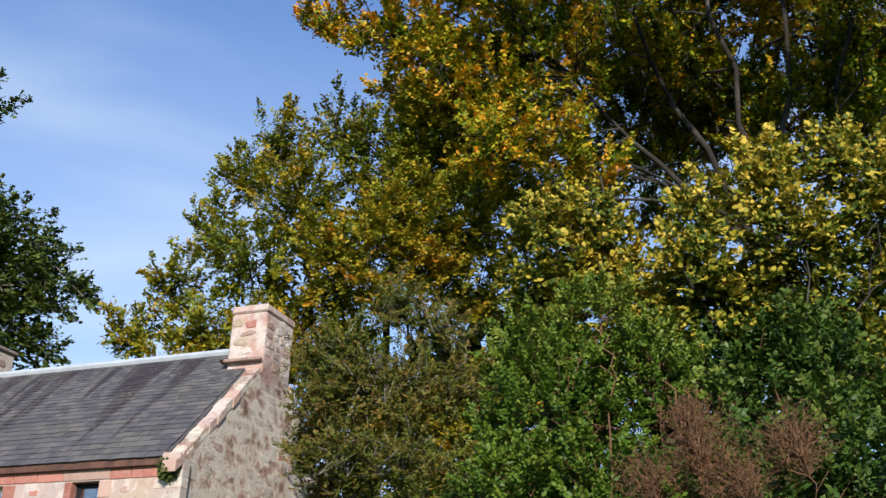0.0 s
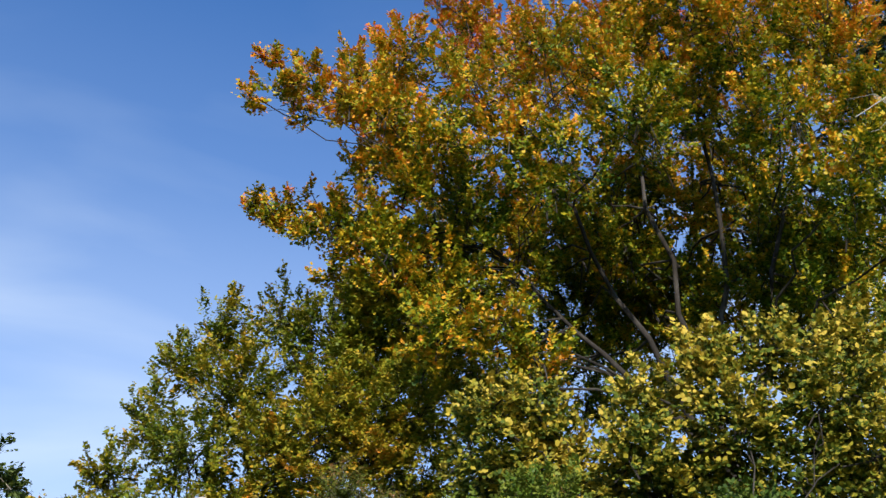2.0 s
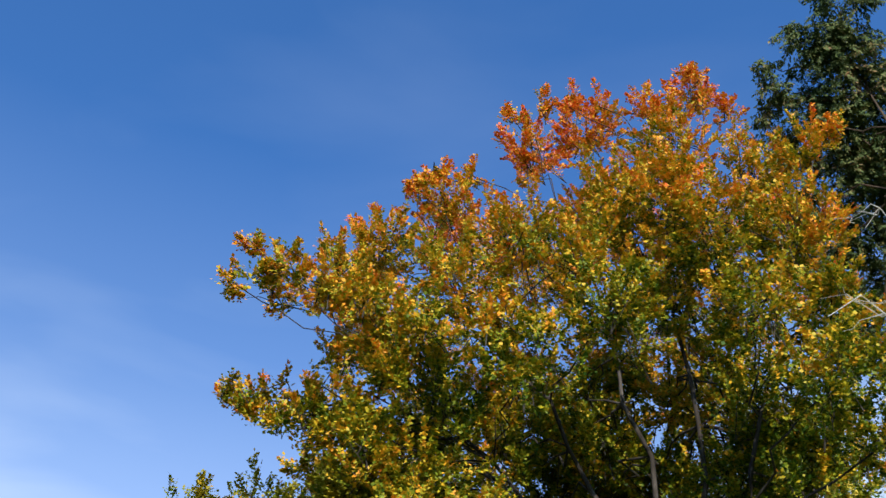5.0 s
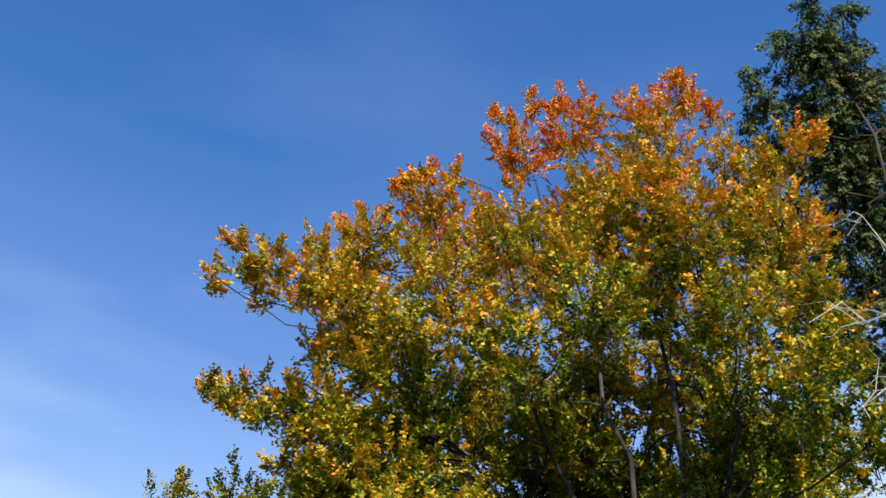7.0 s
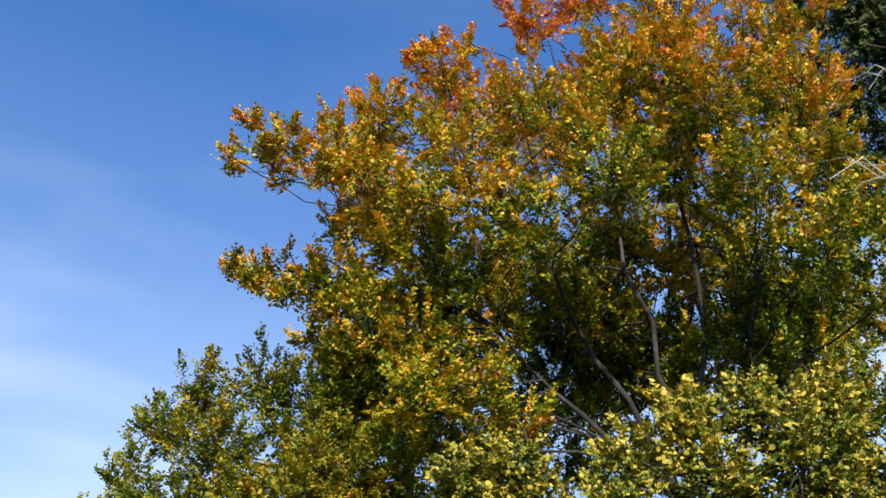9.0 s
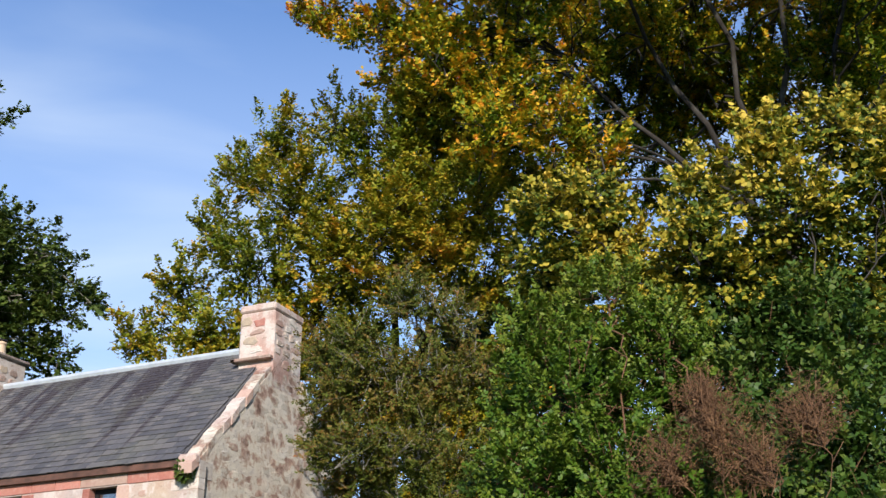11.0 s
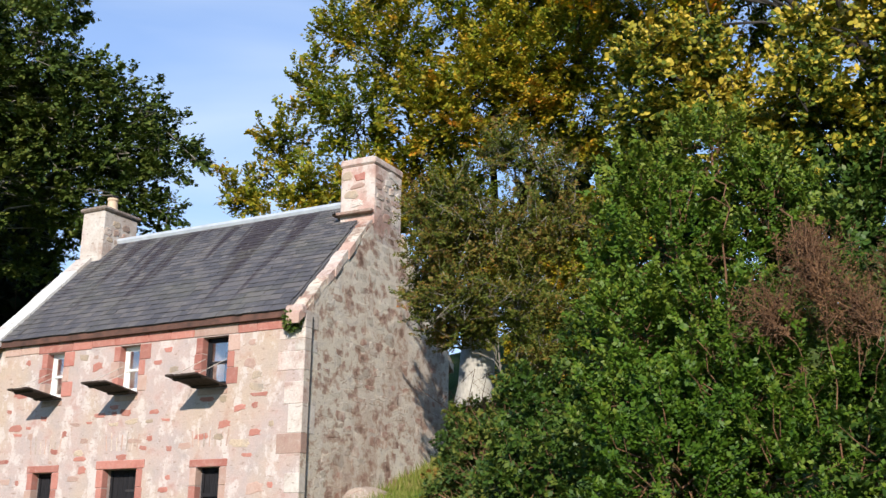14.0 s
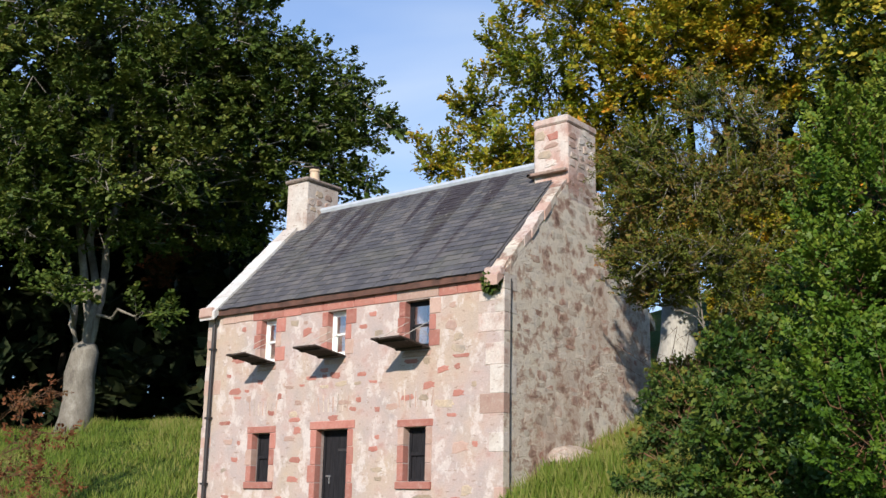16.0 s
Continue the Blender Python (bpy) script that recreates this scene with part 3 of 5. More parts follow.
def pierced_wall(x0, x1, z0, z1, holes, y0, y1):
    """A wall in the xz plane from y0 (outside) to y1 with its openings cut through."""
    xs = sorted({x0, x1, *[v for h in holes for v in h[:2]]})
    zs = sorted({z0, z1, *[v for h in holes for v in h[2:]]})
    bm = bmesh.new()
    hole = lambda x, z: any(a < x < b and c < z < d for a, b, c, d in holes)
    solid = {(i, j): not hole((xs[i] + xs[i + 1]) / 2, (zs[j] + zs[j + 1]) / 2) for i in range(len(xs) - 1) for j in range(len(zs) - 1)}
    face = lambda *p: bm.faces.new([bm.verts.new(q) for q in p])
    for (i, j), s in solid.items():
        if not s:
            continue
        a, b, c, d = xs[i], xs[i + 1], zs[j], zs[j + 1]
        face((a, y0, c), (b, y0, c), (b, y0, d), (a, y0, d))
        face((a, y1, d), (b, y1, d), (b, y1, c), (a, y1, c))
        if not solid.get((i - 1, j)):
            face((a, y0, c), (a, y0, d), (a, y1, d), (a, y1, c))
        if not solid.get((i + 1, j)):
            face((b, y1, c), (b, y1, d), (b, y0, d), (b, y0, c))
        if not solid.get((i, j - 1)):
            face((a, y1, c), (b, y1, c), (b, y0, c), (a, y0, c))
        if not solid.get((i, j + 1)):
            face((a, y0, d), (b, y0, d), (b, y1, d), (a, y1, d))
    bmesh.ops.remove_doubles(bm, verts=bm.verts, dist=1e-4)
    return bm


def prism(points, x0, x1):
    """An outline in the yz plane, pulled out from x0 to x1."""
    n = len(points)
    verts = [(x0, y, z) for y, z in points] + [(x1, y, z) for y, z in points]
    faces = [tuple(range(n))[::-1], tuple(range(n, 2 * n))] + [(i, (i + 1) % n, n + (i + 1) % n, n + i) for i in range(n)]
    return mesh_from("prism", verts, faces)


front = part("front_wall", pierced_wall(-WID, 0.0, -0.4, EAVE, OPENINGS, 0.0, THICK), HARL, cottage, "pink lime-harled front wall with red stones showing")
back = part("back_wall", boxes((-WID, 0.0, DEP - THICK, DEP, -0.4, EAVE)), GABLE, cottage)
GAB = [(0.004, -0.4), (DEP - 0.004, -0.4), (DEP - 0.004, EAVE), (DEP / 2, RIDGE - 0.02), (0.004, EAVE)]
gable_e = part("gable_wall", prism(GAB, -0.60, 0.004), GABLE, cottage, "weathered rubble gable wall of grey, brown and pink stones")
gable_w = part("gable_wall", prism(GAB, -WID - 0.004, -WID + 0.60), GABLE, cottage)
part("floor_slab", boxes((-WID + 0.6, -0.6, THICK, DEP - THICK, 2.5, 2.7)), ROOM, cottage)
part("inner_partition", boxes((-WID + 0.6, -0.6, 2.6, 2.7, -0.3, EAVE)), ROOM, cottage)


def roof_plane(front_side):
    s = 1 if front_side else -1
    y_eave, y_ridge = (-0.05, DEP / 2) if front_side else (DEP + 0.05, DEP / 2)
    z_eave = EAVE - 0.05 * SLOPE + 0.10
    z_ridge = RIDGE + 0.05
    x0, x1 = -WID + 0.30, -0.30
    n = 0.07
    v = [(x0, y_eave, z_eave), (x1, y_eave, z_eave), (x1, y_ridge, z_ridge), (x0, y_ridge, z_ridge)]
    verts = v + [(x, y, z - n) for x, y, z in v]
    return mesh_from("roof", verts, [(0, 1, 2, 3), (7, 6, 5, 4), (0, 4, 5, 1), (1, 5, 6, 2), (2, 6, 7, 3), (3, 7, 4, 0)])


roof = part("roof", roof_plane(True), SLATE, cottage, "grey slate roof with dark streaks")
part("roof", roof_plane(False), SLATE, cottage)
part("ridge_flashing", tubes([[((-WID + 0.55, DEP / 2, RIDGE + 0.09), 0.085), ((-3.8, DEP / 2, RIDGE + 0.085), 0.085), ((-0.7, DEP / 2, RIDGE + 0.09), 0.085)]], 8), LEAD, cottage, "pale lead ridge")


def chimney(x0, x1, top, material, capped):
    y0, y1 = 1.98, 3.03
    ch = part("chimney", boxes((x0, x1, y0, y1, RIDGE - 0.9, top - (0.09 if capped else 0.15)), bevel=0.04), material, cottage)
    out = 0.05 if capped else 0.012
    part("chimney_cap", boxes((x0 - out, x1 + out, y0 - out, y1 + out, top - (0.09 if capped else 0.15), top), bevel=0.03), RUBBLE if capped else material, ch)
    return ch


chimney_e = chimney(-0.76, 0.004, 7.80, CHIMNEY, False)
chimney_w = chimney(-WID, -6.91, 7.79, CREAM, True)

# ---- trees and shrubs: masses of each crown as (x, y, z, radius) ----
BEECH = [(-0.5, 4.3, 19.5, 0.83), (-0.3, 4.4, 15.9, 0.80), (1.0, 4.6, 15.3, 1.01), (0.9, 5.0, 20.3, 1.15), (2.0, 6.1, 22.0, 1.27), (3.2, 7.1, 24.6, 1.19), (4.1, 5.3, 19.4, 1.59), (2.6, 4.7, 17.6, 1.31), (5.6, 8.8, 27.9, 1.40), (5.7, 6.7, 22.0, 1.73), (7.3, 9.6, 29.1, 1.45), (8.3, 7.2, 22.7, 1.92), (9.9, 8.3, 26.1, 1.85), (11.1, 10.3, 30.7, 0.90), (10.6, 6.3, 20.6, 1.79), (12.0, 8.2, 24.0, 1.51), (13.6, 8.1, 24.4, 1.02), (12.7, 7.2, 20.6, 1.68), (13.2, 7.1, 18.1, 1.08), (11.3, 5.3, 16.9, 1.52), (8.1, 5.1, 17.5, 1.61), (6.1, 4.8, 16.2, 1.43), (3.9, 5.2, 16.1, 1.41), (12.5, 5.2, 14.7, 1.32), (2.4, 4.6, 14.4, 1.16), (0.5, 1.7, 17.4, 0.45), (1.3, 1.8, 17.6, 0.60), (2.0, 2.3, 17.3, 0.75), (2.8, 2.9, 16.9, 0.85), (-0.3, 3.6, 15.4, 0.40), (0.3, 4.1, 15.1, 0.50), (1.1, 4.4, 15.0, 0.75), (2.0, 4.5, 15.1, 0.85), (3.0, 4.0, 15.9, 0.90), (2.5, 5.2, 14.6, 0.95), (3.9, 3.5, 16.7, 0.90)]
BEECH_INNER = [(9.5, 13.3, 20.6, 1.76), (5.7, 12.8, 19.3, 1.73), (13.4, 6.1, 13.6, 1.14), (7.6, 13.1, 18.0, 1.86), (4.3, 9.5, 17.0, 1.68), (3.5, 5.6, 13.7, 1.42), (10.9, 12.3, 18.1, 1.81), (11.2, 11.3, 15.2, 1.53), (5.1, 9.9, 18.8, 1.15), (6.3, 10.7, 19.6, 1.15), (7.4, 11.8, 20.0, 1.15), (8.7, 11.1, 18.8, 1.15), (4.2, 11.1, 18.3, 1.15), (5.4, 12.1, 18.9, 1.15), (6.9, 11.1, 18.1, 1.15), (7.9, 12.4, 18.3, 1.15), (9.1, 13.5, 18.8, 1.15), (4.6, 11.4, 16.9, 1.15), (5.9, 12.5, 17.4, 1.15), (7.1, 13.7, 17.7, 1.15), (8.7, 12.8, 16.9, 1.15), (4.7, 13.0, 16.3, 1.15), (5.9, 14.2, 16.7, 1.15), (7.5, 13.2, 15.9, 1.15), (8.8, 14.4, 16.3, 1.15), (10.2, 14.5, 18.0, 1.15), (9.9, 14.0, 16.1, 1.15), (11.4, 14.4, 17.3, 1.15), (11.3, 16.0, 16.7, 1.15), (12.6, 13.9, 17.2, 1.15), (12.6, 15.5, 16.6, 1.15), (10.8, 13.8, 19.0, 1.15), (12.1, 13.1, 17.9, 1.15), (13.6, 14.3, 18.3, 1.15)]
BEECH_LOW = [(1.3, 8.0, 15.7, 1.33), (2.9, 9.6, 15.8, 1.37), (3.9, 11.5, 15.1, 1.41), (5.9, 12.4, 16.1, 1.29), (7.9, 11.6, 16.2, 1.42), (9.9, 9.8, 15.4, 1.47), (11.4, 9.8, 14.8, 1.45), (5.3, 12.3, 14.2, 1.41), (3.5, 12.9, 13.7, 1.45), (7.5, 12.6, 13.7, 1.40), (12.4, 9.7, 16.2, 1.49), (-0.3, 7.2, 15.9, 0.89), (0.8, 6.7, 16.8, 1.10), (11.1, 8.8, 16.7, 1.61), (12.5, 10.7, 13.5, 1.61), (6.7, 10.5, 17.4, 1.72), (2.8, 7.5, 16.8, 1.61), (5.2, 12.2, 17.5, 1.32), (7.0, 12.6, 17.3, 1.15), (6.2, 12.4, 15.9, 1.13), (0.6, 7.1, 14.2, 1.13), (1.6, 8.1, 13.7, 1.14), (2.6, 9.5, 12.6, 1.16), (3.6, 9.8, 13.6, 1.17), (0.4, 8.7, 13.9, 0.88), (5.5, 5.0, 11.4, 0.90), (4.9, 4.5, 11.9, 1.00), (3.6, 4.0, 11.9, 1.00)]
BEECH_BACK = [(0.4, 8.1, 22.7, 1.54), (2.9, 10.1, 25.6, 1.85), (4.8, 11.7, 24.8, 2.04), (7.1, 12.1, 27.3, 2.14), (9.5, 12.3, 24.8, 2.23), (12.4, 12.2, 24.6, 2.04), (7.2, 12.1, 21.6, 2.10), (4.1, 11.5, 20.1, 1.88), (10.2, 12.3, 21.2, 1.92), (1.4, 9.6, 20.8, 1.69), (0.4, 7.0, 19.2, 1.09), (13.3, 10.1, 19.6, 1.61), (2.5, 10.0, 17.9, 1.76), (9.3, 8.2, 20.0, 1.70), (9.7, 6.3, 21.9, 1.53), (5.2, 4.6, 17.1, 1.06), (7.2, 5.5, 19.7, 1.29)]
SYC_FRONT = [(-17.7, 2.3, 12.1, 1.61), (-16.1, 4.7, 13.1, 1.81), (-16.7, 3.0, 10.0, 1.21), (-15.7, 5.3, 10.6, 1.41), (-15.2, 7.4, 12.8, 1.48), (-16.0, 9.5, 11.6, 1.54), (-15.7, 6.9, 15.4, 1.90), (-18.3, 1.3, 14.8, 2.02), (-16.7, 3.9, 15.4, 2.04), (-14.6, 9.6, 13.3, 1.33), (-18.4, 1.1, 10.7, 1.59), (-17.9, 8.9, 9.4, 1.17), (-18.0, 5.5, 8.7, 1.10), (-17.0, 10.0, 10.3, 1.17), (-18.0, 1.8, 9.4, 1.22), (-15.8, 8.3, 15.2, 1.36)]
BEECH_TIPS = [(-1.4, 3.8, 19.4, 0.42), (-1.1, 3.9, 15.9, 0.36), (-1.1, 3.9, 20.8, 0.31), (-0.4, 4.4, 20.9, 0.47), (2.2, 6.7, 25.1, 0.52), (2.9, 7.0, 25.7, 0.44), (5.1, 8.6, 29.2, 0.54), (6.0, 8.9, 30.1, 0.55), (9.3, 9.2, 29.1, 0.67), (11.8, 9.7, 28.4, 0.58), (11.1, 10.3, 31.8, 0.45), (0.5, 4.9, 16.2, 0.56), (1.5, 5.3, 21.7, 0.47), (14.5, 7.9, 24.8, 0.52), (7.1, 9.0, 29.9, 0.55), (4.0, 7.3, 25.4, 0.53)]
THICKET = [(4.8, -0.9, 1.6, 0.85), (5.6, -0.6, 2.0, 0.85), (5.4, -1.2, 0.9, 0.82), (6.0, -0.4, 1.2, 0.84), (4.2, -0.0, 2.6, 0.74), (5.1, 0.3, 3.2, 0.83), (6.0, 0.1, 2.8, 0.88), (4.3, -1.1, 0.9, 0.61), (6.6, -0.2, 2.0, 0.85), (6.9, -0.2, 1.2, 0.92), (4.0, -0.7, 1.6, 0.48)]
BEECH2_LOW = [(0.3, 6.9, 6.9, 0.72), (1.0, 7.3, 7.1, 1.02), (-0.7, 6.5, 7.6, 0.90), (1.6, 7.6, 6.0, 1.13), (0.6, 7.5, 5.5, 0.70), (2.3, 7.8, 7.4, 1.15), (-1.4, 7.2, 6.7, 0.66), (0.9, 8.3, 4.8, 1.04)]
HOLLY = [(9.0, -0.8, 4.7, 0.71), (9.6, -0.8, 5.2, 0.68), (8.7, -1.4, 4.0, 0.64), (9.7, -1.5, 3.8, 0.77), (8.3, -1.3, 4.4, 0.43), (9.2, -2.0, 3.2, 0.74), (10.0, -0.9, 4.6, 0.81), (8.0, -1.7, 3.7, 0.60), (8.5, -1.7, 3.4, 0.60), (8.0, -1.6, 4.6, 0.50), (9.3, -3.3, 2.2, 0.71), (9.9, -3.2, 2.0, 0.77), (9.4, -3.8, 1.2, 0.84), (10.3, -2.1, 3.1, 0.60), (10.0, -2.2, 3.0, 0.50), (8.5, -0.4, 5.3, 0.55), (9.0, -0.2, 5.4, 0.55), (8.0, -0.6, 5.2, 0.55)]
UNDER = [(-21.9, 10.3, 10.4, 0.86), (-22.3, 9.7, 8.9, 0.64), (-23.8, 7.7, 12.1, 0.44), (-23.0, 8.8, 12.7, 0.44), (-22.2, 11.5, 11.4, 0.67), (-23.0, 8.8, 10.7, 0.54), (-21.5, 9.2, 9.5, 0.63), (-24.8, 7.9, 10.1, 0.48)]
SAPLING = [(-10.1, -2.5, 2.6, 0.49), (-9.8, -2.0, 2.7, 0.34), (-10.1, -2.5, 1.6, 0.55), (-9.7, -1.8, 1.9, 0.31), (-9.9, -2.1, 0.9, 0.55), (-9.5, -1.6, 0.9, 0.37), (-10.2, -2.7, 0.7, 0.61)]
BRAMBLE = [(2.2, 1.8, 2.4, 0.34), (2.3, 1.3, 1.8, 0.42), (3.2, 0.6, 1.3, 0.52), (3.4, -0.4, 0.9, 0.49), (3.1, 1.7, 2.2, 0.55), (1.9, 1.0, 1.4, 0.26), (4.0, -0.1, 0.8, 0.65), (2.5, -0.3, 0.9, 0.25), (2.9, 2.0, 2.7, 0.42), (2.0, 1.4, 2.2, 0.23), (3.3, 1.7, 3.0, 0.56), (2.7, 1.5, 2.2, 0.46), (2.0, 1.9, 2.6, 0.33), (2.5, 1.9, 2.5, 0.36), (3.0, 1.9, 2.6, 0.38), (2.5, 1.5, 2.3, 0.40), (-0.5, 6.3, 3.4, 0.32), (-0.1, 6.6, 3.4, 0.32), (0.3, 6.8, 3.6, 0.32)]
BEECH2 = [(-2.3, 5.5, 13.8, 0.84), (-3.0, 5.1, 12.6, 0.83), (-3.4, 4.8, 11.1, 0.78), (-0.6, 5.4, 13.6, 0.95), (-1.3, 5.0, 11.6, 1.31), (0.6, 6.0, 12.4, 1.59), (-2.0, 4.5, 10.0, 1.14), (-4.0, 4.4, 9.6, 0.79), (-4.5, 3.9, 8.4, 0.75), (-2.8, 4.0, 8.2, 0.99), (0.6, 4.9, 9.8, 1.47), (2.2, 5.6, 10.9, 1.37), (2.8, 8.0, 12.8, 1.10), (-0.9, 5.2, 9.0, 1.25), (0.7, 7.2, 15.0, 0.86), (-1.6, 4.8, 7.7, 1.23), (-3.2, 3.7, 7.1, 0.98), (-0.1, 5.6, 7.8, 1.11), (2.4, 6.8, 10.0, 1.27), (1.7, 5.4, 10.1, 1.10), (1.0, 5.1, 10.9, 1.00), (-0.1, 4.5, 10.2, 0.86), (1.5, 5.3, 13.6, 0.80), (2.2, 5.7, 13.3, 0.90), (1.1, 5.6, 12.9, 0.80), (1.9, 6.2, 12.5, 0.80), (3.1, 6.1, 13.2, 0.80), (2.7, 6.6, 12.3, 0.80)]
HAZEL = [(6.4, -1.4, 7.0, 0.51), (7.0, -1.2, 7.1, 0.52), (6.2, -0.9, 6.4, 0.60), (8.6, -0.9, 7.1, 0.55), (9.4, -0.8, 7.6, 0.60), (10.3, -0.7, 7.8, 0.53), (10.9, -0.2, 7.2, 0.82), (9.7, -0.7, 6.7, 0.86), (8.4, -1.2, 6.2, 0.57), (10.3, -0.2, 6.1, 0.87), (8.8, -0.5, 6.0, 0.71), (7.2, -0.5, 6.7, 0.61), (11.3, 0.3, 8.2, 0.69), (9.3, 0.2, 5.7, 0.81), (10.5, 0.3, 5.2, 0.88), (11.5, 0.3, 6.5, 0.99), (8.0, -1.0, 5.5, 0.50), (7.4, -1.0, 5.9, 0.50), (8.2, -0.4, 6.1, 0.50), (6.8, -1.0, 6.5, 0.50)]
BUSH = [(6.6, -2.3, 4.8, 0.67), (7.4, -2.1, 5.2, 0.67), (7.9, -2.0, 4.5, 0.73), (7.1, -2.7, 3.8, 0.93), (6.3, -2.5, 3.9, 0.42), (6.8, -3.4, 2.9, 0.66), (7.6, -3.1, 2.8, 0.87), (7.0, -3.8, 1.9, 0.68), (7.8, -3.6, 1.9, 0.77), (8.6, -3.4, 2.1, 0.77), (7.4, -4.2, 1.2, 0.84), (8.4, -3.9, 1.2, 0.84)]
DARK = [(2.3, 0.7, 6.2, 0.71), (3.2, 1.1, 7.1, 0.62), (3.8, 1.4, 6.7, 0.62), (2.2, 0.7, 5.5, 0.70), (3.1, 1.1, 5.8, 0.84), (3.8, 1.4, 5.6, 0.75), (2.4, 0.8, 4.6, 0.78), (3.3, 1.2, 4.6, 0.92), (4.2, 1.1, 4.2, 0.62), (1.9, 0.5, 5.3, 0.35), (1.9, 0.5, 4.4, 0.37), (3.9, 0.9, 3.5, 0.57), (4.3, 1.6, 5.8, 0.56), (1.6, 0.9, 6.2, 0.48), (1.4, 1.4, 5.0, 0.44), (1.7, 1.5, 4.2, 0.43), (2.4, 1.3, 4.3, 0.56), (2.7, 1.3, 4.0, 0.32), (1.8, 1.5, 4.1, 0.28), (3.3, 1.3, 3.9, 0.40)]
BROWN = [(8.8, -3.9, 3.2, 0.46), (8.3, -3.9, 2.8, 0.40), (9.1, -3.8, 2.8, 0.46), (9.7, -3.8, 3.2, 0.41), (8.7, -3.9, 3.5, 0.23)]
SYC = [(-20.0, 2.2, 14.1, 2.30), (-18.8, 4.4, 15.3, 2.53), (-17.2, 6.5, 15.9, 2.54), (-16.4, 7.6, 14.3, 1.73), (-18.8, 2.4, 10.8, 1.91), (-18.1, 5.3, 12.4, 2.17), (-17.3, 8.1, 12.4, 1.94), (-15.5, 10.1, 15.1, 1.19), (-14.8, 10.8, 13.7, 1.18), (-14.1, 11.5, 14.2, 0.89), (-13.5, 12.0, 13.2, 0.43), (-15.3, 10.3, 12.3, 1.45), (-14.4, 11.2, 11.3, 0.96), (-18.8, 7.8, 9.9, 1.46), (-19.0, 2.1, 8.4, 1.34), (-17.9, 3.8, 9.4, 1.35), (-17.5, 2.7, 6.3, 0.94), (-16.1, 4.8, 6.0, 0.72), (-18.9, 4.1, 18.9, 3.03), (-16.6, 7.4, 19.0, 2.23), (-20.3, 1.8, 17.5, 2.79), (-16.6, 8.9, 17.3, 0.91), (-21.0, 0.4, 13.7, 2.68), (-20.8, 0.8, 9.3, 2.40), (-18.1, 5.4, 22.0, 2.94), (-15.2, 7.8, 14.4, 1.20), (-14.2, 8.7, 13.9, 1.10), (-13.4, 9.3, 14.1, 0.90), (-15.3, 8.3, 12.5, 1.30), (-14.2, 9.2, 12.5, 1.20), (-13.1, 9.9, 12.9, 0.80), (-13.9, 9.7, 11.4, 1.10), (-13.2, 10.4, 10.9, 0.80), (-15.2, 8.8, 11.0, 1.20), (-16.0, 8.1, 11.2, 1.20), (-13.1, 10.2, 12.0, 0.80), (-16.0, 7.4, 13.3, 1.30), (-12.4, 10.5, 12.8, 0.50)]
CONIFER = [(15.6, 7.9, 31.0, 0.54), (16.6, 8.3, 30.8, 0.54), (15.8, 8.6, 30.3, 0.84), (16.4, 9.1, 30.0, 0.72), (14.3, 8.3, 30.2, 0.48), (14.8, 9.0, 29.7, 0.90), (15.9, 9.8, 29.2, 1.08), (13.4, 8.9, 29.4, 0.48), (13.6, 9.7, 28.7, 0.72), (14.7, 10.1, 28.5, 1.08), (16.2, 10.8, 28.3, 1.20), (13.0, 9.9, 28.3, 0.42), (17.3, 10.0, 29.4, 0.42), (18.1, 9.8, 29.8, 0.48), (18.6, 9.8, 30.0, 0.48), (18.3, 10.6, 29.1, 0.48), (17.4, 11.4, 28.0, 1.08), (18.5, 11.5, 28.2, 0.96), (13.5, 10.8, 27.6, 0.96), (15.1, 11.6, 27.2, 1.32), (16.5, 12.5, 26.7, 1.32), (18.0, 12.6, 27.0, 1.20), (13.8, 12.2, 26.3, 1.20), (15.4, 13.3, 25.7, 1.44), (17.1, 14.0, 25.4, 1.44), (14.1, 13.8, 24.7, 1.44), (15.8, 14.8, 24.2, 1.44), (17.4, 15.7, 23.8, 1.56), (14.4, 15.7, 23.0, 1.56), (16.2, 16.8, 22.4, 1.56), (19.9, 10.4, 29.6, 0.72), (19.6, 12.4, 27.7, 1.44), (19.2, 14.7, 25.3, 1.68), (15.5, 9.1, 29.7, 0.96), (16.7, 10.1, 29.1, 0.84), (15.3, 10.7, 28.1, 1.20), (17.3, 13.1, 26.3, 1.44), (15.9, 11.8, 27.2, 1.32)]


def nearest_stem(stems, end):
    """The stem point from which a limb to end leaves: near it, and rather below than above it."""
    best = None
    for row in stems:
        for p, r in row[2:]:
            cost = (end - p).length + max(0, p.z - end.z + 0.5) * 1.5
            if best is None or cost < best[0]:
                best = (cost, p, r)
    return best[1], best[2]


